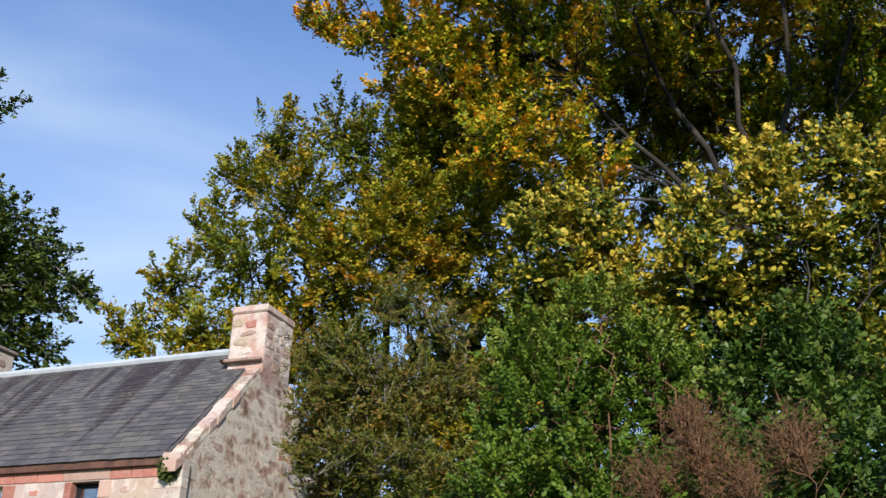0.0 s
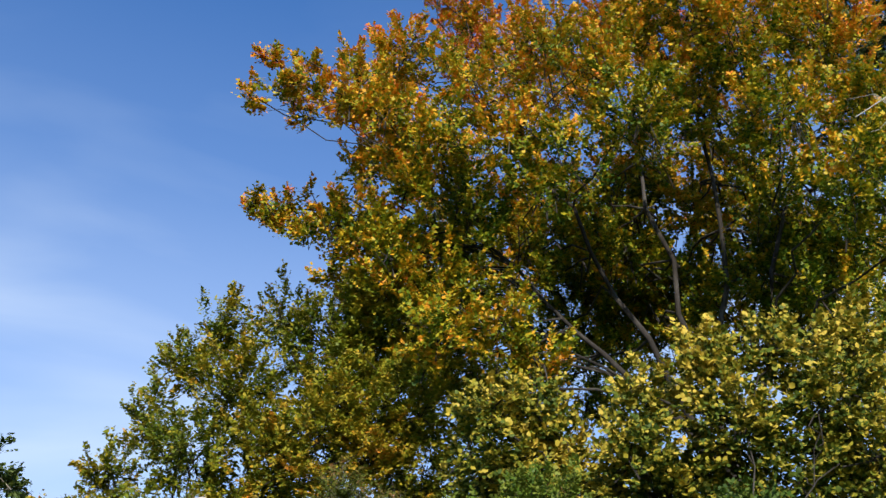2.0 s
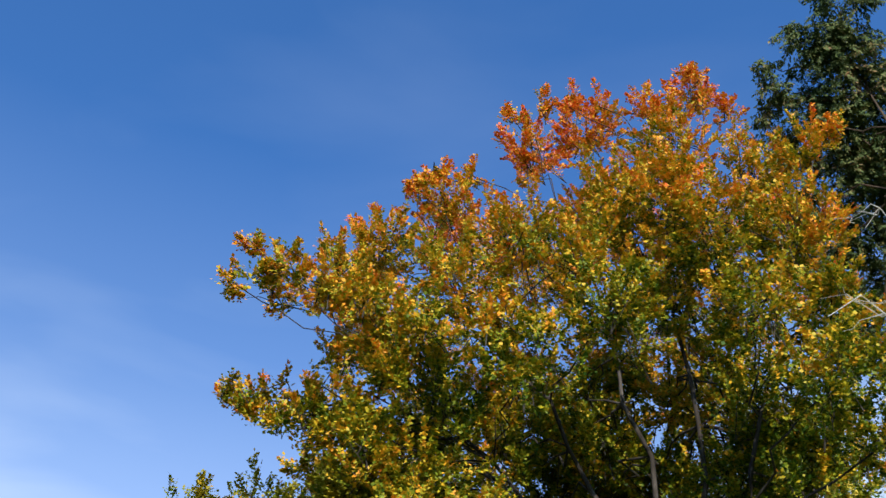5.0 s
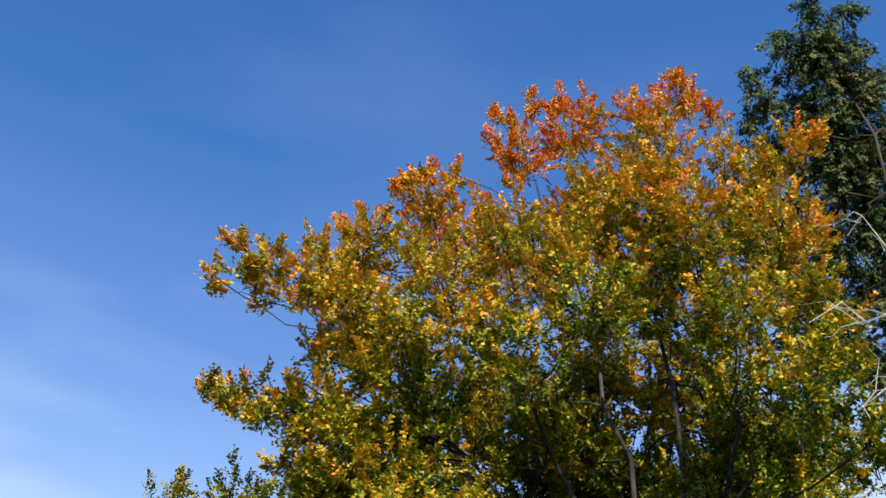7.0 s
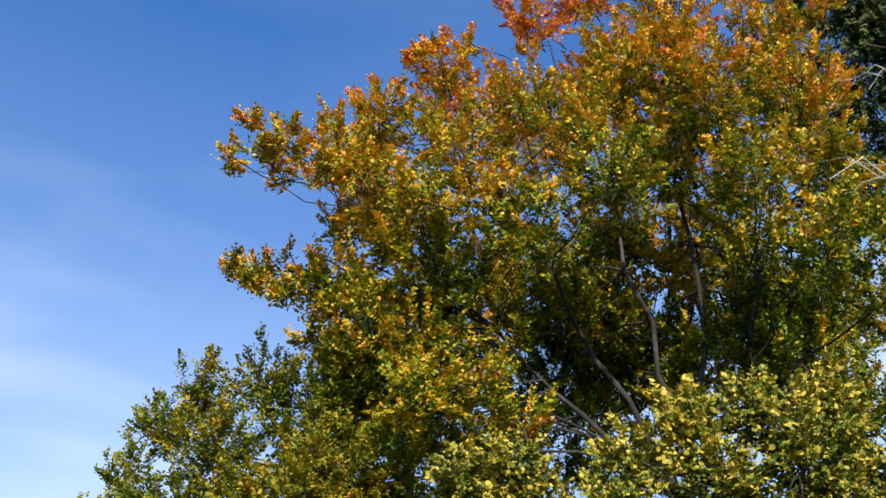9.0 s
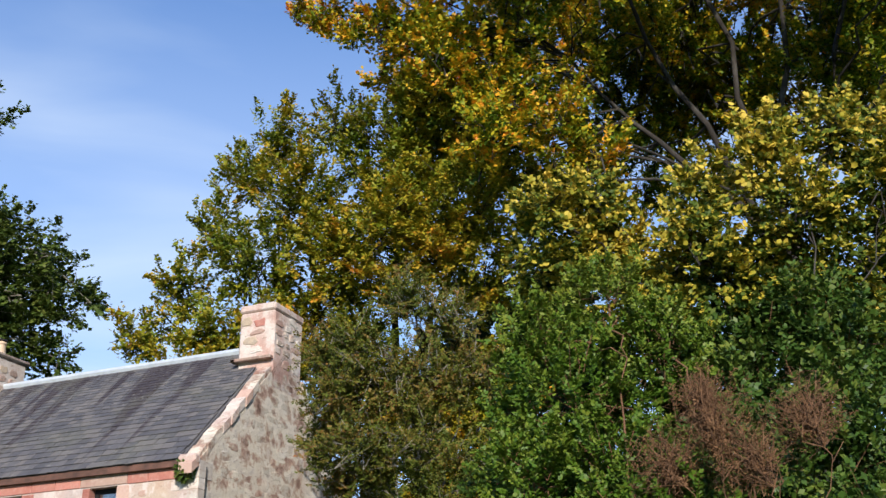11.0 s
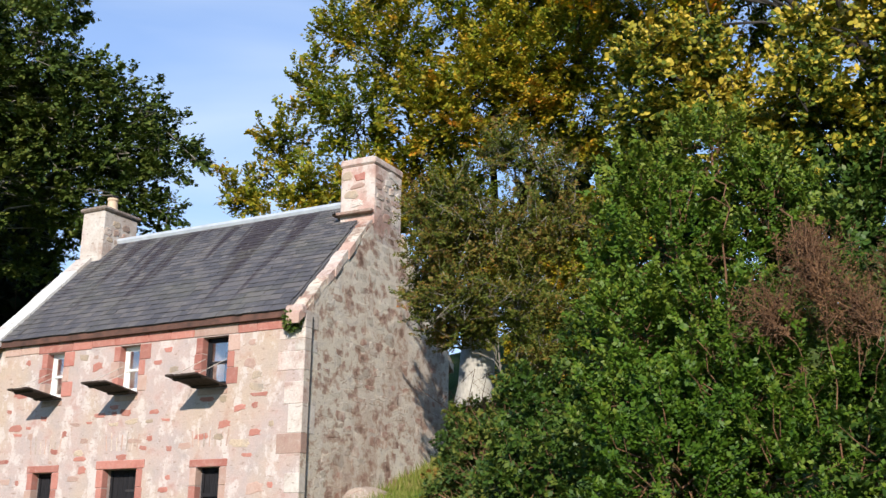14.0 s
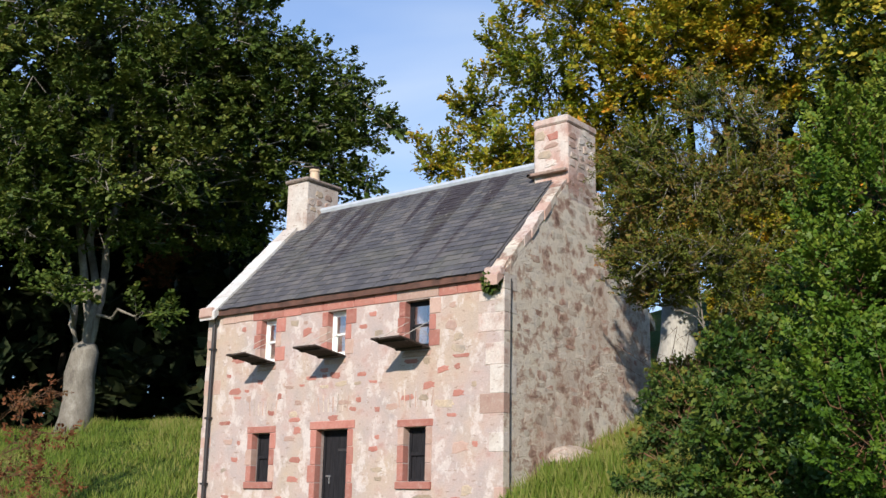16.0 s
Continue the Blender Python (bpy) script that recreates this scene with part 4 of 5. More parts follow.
def tree(name, label, base, fork, trunk, stem_ends, masses, bark, leaf, seed, twigs_each=0, twig=0.018, sag=0.05, category="tree", size=1.0, group="", limbs=None, **kw):
    """A tree: trunk to the fork, crooked stems from it, a limb to every mass of the crown, twigs and leafy sprays."""
    rng = np.random.default_rng(seed)
    limbs = limbs or bark
    root = thing(name, label, category, base, group)
    b = Vector(base)
    local = [(x - b.x, y - b.y, z - b.z, r * size) for x, y, z, r in masses]
    f = Vector(fork) - b
    flare = [((0, 0, -0.5), trunk * 1.2), ((0, 0, 0.1), trunk * 1.08), (f * 0.15 + Vector((0.03, 0, 0)), trunk)]
    flare += [(f * t + Vector(rng.normal(0, 0.03, 3)), trunk * (1.0 - 0.12 * t)) for t in (0.4, 0.7)] + [(f, trunk * 0.82), (f + Vector((0, 0, trunk * 0.4)), trunk * 0.6), (f + Vector((0, 0, trunk * 0.65)), trunk * 0.2)]
    part("trunk", tubes([flare], 14), bark, root).data.shade_smooth()
    stems = [bent(rng, f - Vector((0, 0, trunk * 1.2)), Vector(e) - b, trunk * 0.30, trunk * 0.06, 10, 0.02, 0.07) for e in stem_ends]
    for row in stems:
        part("stem", tubes([row], 9), limbs, root).data.shade_smooth()
    twigs = []
    for x, y, z, r in local:
        end = Vector((x, y, z))
        start, width = nearest_stem(stems, end)
        row = bent(rng, start, end, min(width * 0.6, trunk * 0.2), 0.016, 7, sag, 0.16)
        part("limb", tubes([row], 6), limbs, root)
        for _ in range(twigs_each):
            i = int(rng.integers(2, 7))
            tip = end + Vector(unit(rng.normal(size=3) + np.array((0, 0, 0.3)))) * r * (0.6 + 0.5 * rng.random())
            twigs.append(bent(rng, row[i][0], tip, twig, twig * 0.25, 4, 0.05, 0.3))
    foliage, boughs = crown("crown", rng, local, **kw)
    tagged(part("branch", tubes(twigs + boughs, 4), limbs, root), kind="stuff")
    tagged(part("crown", foliage, leaf, root), kind="stuff")
    return root


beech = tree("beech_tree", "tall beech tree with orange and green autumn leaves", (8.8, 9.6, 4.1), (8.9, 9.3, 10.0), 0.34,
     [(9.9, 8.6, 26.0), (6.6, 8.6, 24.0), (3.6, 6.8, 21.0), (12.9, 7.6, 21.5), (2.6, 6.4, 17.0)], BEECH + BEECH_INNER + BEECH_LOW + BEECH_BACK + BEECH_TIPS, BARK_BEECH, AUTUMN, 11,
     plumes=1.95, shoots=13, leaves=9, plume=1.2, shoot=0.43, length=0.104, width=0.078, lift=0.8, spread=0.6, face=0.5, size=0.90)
BARE = [[((2.15, 3.03, 17.03), 0.022), ((1.50, 2.92, 16.97), 0.017), ((0.84, 2.61, 17.09), 0.012), ((0.34, 2.32, 17.24), 0.008), ((-0.07, 2.24, 17.21), 0.004)], [((0.84, 2.61, 17.09), 0.011), ((0.62, 2.25, 17.38), 0.007), ((0.09, 2.04, 17.45), 0.004)]]
part("bare_twig", tubes([[(Vector(p) - beech.location, r) for p, r in row] for row in BARE], 5), BARK_BEECH, beech, "thin leafless twig")
# trunk in the sun-bright bark colour, limbs in the crown-shade one
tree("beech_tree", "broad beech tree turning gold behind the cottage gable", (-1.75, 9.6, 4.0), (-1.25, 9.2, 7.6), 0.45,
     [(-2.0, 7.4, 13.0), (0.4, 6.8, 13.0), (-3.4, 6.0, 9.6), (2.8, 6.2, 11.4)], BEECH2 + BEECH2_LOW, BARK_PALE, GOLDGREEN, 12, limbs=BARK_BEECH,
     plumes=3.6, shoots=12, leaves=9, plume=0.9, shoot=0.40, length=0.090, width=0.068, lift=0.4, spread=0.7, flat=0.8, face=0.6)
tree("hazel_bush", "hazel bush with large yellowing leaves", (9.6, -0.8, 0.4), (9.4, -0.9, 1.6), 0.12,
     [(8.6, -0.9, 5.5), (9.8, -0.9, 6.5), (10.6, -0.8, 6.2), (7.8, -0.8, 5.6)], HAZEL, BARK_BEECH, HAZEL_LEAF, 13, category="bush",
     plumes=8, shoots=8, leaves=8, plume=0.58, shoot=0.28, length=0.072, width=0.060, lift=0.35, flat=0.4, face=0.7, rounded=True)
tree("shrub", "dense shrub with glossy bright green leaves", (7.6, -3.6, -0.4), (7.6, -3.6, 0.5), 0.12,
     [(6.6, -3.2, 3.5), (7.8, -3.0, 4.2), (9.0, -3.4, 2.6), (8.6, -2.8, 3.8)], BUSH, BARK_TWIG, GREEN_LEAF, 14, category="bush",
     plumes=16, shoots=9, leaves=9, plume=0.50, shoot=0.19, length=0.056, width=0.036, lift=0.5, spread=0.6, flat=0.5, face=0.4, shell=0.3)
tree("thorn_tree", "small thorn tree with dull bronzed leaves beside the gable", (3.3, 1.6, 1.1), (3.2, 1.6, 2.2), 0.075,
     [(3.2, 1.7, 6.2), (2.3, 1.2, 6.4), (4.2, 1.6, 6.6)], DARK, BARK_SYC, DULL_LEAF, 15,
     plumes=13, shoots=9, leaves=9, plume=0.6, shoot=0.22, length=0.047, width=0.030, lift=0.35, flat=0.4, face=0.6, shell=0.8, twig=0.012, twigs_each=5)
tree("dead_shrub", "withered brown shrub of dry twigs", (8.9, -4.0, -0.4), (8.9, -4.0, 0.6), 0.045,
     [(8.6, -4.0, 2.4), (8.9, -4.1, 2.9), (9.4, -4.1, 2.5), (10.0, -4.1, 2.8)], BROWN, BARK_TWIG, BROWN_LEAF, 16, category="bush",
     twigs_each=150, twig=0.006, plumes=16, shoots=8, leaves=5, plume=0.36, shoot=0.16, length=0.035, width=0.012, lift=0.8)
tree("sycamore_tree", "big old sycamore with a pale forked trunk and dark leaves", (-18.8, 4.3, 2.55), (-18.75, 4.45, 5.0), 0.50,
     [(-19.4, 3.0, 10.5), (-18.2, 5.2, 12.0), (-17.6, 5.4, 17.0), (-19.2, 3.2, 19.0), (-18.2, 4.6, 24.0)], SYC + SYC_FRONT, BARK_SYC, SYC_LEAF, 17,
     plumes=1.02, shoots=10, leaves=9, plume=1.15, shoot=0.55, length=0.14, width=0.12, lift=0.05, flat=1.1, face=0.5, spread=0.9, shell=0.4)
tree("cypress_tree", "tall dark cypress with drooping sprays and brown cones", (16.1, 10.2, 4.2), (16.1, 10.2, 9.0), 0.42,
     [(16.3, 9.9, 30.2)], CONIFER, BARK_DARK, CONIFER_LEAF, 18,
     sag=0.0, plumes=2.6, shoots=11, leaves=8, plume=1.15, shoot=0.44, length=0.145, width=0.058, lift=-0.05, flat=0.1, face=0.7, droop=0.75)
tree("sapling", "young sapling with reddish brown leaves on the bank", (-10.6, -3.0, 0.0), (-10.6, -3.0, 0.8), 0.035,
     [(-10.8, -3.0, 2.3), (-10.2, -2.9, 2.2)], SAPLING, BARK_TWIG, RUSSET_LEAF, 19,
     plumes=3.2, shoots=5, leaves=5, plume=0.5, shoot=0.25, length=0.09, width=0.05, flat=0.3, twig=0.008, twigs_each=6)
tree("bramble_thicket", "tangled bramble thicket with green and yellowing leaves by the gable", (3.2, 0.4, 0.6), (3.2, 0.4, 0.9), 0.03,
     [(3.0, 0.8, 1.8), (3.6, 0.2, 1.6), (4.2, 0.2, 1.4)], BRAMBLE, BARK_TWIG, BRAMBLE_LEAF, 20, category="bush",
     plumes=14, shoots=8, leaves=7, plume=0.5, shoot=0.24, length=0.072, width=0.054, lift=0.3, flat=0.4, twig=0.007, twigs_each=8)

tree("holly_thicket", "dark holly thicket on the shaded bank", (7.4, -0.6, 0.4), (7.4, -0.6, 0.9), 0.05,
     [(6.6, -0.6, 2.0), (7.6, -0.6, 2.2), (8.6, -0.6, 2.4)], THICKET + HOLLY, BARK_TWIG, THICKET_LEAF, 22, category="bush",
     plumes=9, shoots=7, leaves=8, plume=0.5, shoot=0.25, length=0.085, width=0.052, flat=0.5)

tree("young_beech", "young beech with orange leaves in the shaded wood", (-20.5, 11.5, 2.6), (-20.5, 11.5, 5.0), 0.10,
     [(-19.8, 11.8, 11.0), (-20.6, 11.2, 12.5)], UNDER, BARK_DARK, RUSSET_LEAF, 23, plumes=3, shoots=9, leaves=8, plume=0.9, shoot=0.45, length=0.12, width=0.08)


def dead_tree():
    rng = np.random.default_rng(31)
    root = thing("dead_tree", "dead tree with bare bleached branches", "tree", (15.2, 0.6, 1.0))
    b = Vector((15.2, 0.6, 1.0))
    part("trunk", tubes([bent(rng, (0, 0, -0.4), (0.1, -0.1, 13.0), 0.16, 0.07, 8, 0, 0.1)], 8), BARK_DEAD, root)
    for start, end, r in [((15.25, 0.55, 12.0), (12.2, 0.7, 12.5), 0.05), ((15.25, 0.55, 11.2), (12.7, 0.6, 10.4), 0.05), ((15.25, 0.55, 12.8), (13.2, 0.6, 14.2), 0.045), ((15.2, 0.55, 12.6), (13.5, 0.5, 11.6), 0.035)]:
        row = bent(rng, Vector(start) - b, Vector(end) - b, r, 0.008, 7, 0.05, 0.35)
        br = part("branch", tubes([row], 6), BARK_DEAD, root)
        side = []
        for _ in range(5):
            i = int(rng.integers(2, 7))
            p = row[i][0]
            side.append(bent(rng, p, p + Vector((-0.5, 0, 0.2)) + Vector(rng.normal(0, 0.35, 3)), 0.014, 0.004, 4, 0, 0.3))
        tagged(part("twig", tubes(side, 4), BARK_DEAD, br), kind="stuff")


dead_tree()


def woodland():
    """Wood on the bank: trunks and a deep mass of leaves, shade put into their colour."""
    rng = np.random.default_rng(21)
    root = thing("woodland", "deep wood of bare trunks and leaves coloured dark for shade", "wood", (-20, 25, 3), kind="stuff")
    masses, stems = [], []
    for i in range(330):
        way = radians(rng.uniform(-72, -46) if rng.random() < 0.62 else rng.uniform(-46, 18))
        dist = rng.uniform(40, 58)
        x, y = 10.6 + dist * math.sin(way), -14.7 + dist * math.cos(way)
        g = float(rise(x, y))
        top = 15.0 if way < radians(-50) else 4.0 if way < radians(-30) else 8.0
        masses.append((x + 20, y - 25, g + rng.uniform(0.3, top) - 3, rng.uniform(1.8, 3.2)))
        if i % 6 == 0:
            stems.append(bent(rng, (x + 20, y - 25, g - 3.3), (x + 20 + rng.normal(), y - 25, g + rng.uniform(3, 6) - 3), 0.25, 0.1, 4, 0, 0.1))
    tagged(part("trunk", tubes(stems, 6), BARK_DARK, root), kind="stuff")
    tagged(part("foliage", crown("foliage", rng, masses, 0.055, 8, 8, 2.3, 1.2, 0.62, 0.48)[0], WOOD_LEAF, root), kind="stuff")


woodland()


def grass(name, label, seed, x0, x1, y0, y1, count, tall, keep):
    rng = np.random.default_rng(seed)
    x, y = rng.uniform(x0, x1, count), rng.uniform(y0, y1, count)
    ok = keep(x, y)
    x, y = x[ok], y[ok]
    n = len(x)
    h = tall * (0.4 + 0.9 * rng.random(n) ** 1.5) * (0.75 + 0.45 * np.sin(x * 1.3) * np.sin(y * 1.7 + 1))
    lean = rng.normal(0, 0.35, (n, 3))
    lean[:, 2] = 1.0
    c = np.stack([x, y, rise(x, y)], -1) + unit(lean) * h[:, None] * 0.45
    me = leaf_mesh(name, c, lean, rng.normal(0, 1, (n, 3)) + np.array((0, -0.8, 0.2)), h, np.full(n, 0.016) * (0.7 + rng.random(n)))
    me.materials.append(GRASS_LEAF)
    tagged(new(name, me), label, "grass", kind="stuff")


inside = lambda x, y: (x > -7.7) & (x < 0.1) & (y > -0.1) & (y < 5.1)
grass("meadow_grass", "rough green and straw-coloured grass on the bank", 41, -24.0, -7.6, -5.0, 9.0, 65000, 0.32, lambda x, y: ~inside(x, y))
grass("bank_grass", "long lush grass against the gable wall", 42, 0.05, 4.4, -3.0, 5.5, 40000, 0.40, lambda x, y: ~inside(x, y))


# ---- cottage: dressed stone, windows, door, roof edges ----


def dressed(x0, x1, z0, z1, material, parent, name="stone_block", proud=0.014, deep=0.10):
    return part(name, boxes((x0, x1, -proud, deep, z0, z1), bevel=0.008), material, parent)


def jambs(x0, x1, z0, z1, rng, reach=(0.14, 0.30), material=None):
    """Dressed stones up both sides of an opening, long and short by turns."""
    n = max(2, round((z1 - z0) / 0.34))
    for side in (-1, 1):
        for k in range(n):
            a, b = z0 + (z1 - z0) * k / n + 0.004, z0 + (z1 - z0) * (k + 1) / n - 0.004
            w = rng.uniform(*reach) if (k + (side > 0)) % 2 else reach[0]
            m = material or (RED if rng.random() < 0.75 else PINK)
            if side < 0:
                dressed(x0 - w, x0 + 0.004, a, b, m, front, deep=0.139)
            else:
                dressed(x1 - 0.004, x1 + w, a, b, m, front, deep=0.139)


def pane_pair(x0, x1, z0, z1, wood, y=0.14):
    """A sash window: outer frame, two sashes with a meeting rail, panes of glass."""
    win = part("window", boxes((x0, x0 + 0.045, y, y + 0.09, z0, z1), (x1 - 0.045, x1, y, y + 0.09, z0, z1), (x0 + 0.045, x1 - 0.045, y, y + 0.09, z1 - 0.05, z1), (x0 + 0.045, x1 - 0.045, y, y + 0.09, z0, z0 + 0.06)), wood, cottage)
    zm = (z0 + z1) / 2
    a, b = x0 + 0.045, x1 - 0.045
    for lo, hi, yy in ((z0 + 0.06, zm + 0.02, y + 0.045), (zm - 0.02, z1 - 0.05, y + 0.01)):
        part("sash", boxes((a, a + 0.035, yy, yy + 0.032, lo, hi), (b - 0.035, b, yy, yy + 0.032, lo, hi), (a + 0.035, b - 0.035, yy, yy + 0.032, lo, lo + 0.04), (a + 0.035, b - 0.035, yy, yy + 0.032, hi - 0.035, hi)), wood, win)
        g = part("pane", boxes((a + 0.03, b - 0.03, yy + 0.013, yy + 0.018, lo + 0.035, hi - 0.03)), GLASS, win)
        g.visible_shadow = False
    return win


def drop_shutter(x0, x1, rng):
    """A boarded shutter let down flat below its window on two cords."""
    sh = thing("drop_shutter", "weathered board shutter let down level on cords below a window", "shutter", (0, -0.02, 3.225), "drop shutters of the upper windows")
    tilt = 0.125
    n = 4
    long = 0.80
    for k in range(n):
        a, b = x0 - 0.05 + (x1 - x0 + 0.1) * k / n, x0 - 0.05 + (x1 - x0 + 0.1) * (k + 1) / n - 0.006
        end = -long + rng.uniform(-0.02, 0.02)
        bm = boxes((a, b, end, -0.005, -0.016, 0.016), bevel=0.003)
        for v in bm.verts:
            v.co.z -= v.co.y * tilt
        part("plank", bm, GREY_WOOD, sh)
    for yy in (-0.16, -0.62):
        bm = boxes((x0 - 0.03, x1 + 0.03, yy - 0.04, yy + 0.04, -0.040, -0.0165))
        for v in bm.verts:
            v.co.z -= v.co.y * tilt
        part("batten", bm, GREY_WOOD, sh)
    for x in (x0 + 0.01, x1 - 0.01):
        part("cord", tubes([[((x, -0.72, 0.10), 0.006), ((x, 0.10, 0.52), 0.006)]], 5), CORD, sh)
    return sh


rng = np.random.default_rng(51)
for i, (a, b) in enumerate(UPPER):
    pane_pair(a, b, 3.25, 4.11, WHITE_PAINT if i < 2 else DARK_WOOD)
    jambs(a, b, 3.26, 4.11, rng)
    drop_shutter(a, b, rng)
    dressed(a - 0.04, b + 0.04, 3.10, 3.195, PINK, front, "window_sill", 0.012)

# red course under the eaves, with the lintels in it
x = -WID + 0.46
while x < -0.5:
    w = rng.uniform(0.38, 0.75)
    for a, b in UPPER:
        if a - 0.45 < x < a + 0.05:
            w = max(w, b + 0.2 - x)
    e = min(x + w, -0.44)
    dressed(x, e - 0.008, 4.115 + rng.uniform(0, 0.02) + (0.05 if rng.random() < 0.3 and not any(x < b and e > a for a, b in UPPER) else 0), 4.36, RED if rng.random() < 0.85 else PINK, front, "course_stone", 0.018)
    x = e
    if e >= -0.45:
        break

for a, b in LOWER:
    jambs(a, b, 0.96, 1.88, rng, (0.13, 0.19))
    dressed(a - 0.15, b + 0.15, 1.884, 2.01, RED, front, "lintel", 0.016)
    dressed(a - 0.14, b + 0.14, 0.83, 0.953, RED, front, "window_sill", 0.05)
    win = part("window", boxes((a, a + 0.05, 0.16, 0.22, 0.957, 1.881), (b - 0.05, b, 0.16, 0.22, 0.957, 1.881), (a + 0.05, b - 0.05, 0.16, 0.22, 0.957, 1.01), (a + 0.05, b - 0.05, 0.16, 0.22, 1.83, 1.881)), DARK_WOOD, cottage, "dark boarded window")
    for k in range(4):
        u, v = a + 0.05 + (b - a - 0.1) * k / 4, a + 0.05 + (b - a - 0.1) * (k + 1) / 4 - 0.005
        part("board", boxes((u, v, 0.185, 0.215, 1.01, 1.83), bevel=0.003), DARK_WOOD, win)
    part("rail", boxes((a + 0.05, b - 0.05, 0.15, 0.183, 1.40, 1.46), bevel=0.004), DARK_WOOD, win)

jambs(DOOR[0], DOOR[1], -0.02, 1.90, rng, (0.13, 0.20), RED)
dressed(DOOR[0] - 0.17, DOOR[1] + 0.17, 1.904, 2.05, RED, front, "lintel", 0.02)
door = part("door", boxes((DOOR[0], DOOR[0] + 0.05, 0.20, 0.28, -0.02, 1.9), (DOOR[1] - 0.05, DOOR[1], 0.20, 0.28, -0.02, 1.9), (DOOR[0] + 0.05, DOOR[1] - 0.05, 0.20, 0.28, 1.85, 1.9)), DARK_WOOD, cottage, "black plank door with a steel latch")
for k in range(6):
    u = DOOR[0] + 0.05 + 0.70 * k / 6
    part("plank", boxes((u, u + 0.70 / 6 - 0.005, 0.225, 0.265, 0.0, 1.85), bevel=0.004), DARK_WOOD, door)
part("latch", boxes((DOOR[0] + 0.08, DOOR[0] + 0.20, 0.205, 0.223, 1.05, 1.08), (DOOR[0] + 0.16, DOOR[0] + 0.18, 0.20, 0.223, 0.93, 1.05), bevel=0.003), STEEL, door)
part("hinge", boxes((DOOR[0] + 0.36, DOOR[1] - 0.06, 0.214, 0.2245, 1.52, 1.56)), IRON, door)

# joint slits of the stone fans over the lower openings, as thin strips
for cx in (-5.76, -3.86, -1.87):
    for k in range(7):
        u = cx - 0.36 + 0.12 * k
        bm = boxes((u - 0.014, u + 0.014, -0.005, 0.05, 2.22, 2.50 + 0.05 * math.sin(k * 2.1)), bevel=0.004)
        for v in bm.verts:
            v.co.x += (u - cx) * 0.35 * (v.co.z - 2.22)
        part("arch_stone", bm, RUBBLE if k % 3 else PINK, front)

# corner stones, long and short by turns
for side in (0, 1):
    z, k = -0.35, 0
    while z < 4.30:
        h = min(rng.uniform(0.18, 0.48), 4.40 - z)
        w, d = (0.44, 0.20) if k % 2 else (0.22, 0.36)
        w *= rng.uniform(0.6, 1.25)
        m = (CREAM, CHIMNEY, CREAM, PINK)[int(rng.integers(0, 4))]
        if rng.random() < 0.3:
            z, k = z + h, k + 1
            continue
        if side:
            part("corner_stone", boxes((-w, 0.012, -0.007, d, z, z + h - 0.006), bevel=0.006), m, front)
        else:
            part("corner_stone", boxes((-WID - 0.012, -WID + w, -0.007, d, z, z + h - 0.006), bevel=0.006), m, front)
        z, k = z + h, k + 1


def skew(x0, x1, front_side, materials, lift=0.0, n=6, rough=0.012):
    """Coping stones up a gable, ending against the chimney, with a footing stone at the eaves."""
    run = 1.98 + 0.22
    ang = math.atan(SLOPE)
    for k in range(n):
        t0, t1 = -0.22 + run * k / n, -0.22 + run * (k + 1) / n - 0.012
        pts = []
        for t in (t0, t1):
            pts.append((t, EAVE + t * SLOPE + 0.13 + lift + rng.uniform(-rough, rough)))
        low = [(t, z - 0.17) for t, z in pts]
        outline = [low[0], low[1], pts[1], pts[0]]
        if not front_side:
            outline = [(DEP - y, z) for y, z in reversed(outline)]
        j = rng.uniform(-rough, rough)
        part("coping_stone", prism(outline, x0 + j, x1 + j), materials[int(rng.integers(0, len(materials)))], cottage)


for s in (True, False):
    skew(-WID - 0.03, -WID + 0.42, s, (WHITEWASH, WHITEWASH, WHITEWASH, CREAM), 0.07)
    skew(-0.25, 0.012, s, (GABLE_STONE, GABLE_PINK, GABLE_STONE, CHIMNEY, PINK), -0.03, 11, 0.03)
part("footing_stone", boxes((-WID - 0.05, -WID + 0.34, -0.26, 0.02, EAVE - 0.16, EAVE + 0.06), bevel=0.03), PINK, cottage)
part("footing_stone", boxes((-0.33, 0.02, -0.17, 0.02, EAVE - 0.12, EAVE + 0.06), bevel=0.04), CHIMNEY, cottage)
part("chimney_pot", tubes([[((-7.22, 2.5, 7.78), 0.13), ((-7.22, 2.5, 7.84), 0.145), ((-7.22, 2.5, 7.90), 0.12), ((-7.22, 2.5, 8.06), 0.105), ((-7.22, 2.5, 8.09), 0.125), ((-7.22, 2.5, 8.13), 0.12)]], 16), CLAY, chimney_w)
part("cowl", tubes([[((-7.22, 2.5, 8.131), 0.10), ((-7.22, 2.5, 8.16), 0.15), ((-7.22, 2.5, 8.18), 0.13), ((-7.22, 2.5, 8.21), 0.03)]], 12), IRON, chimney_w, "rusty cowl")
part("drip_stone", boxes((-0.84, -0.74, 1.86, 3.1, 6.66, 6.72), (-0.84, 0.02, 1.86, 1.976, 6.66, 6.72), bevel=0.01), RUBBLE_DARK, chimney_e)
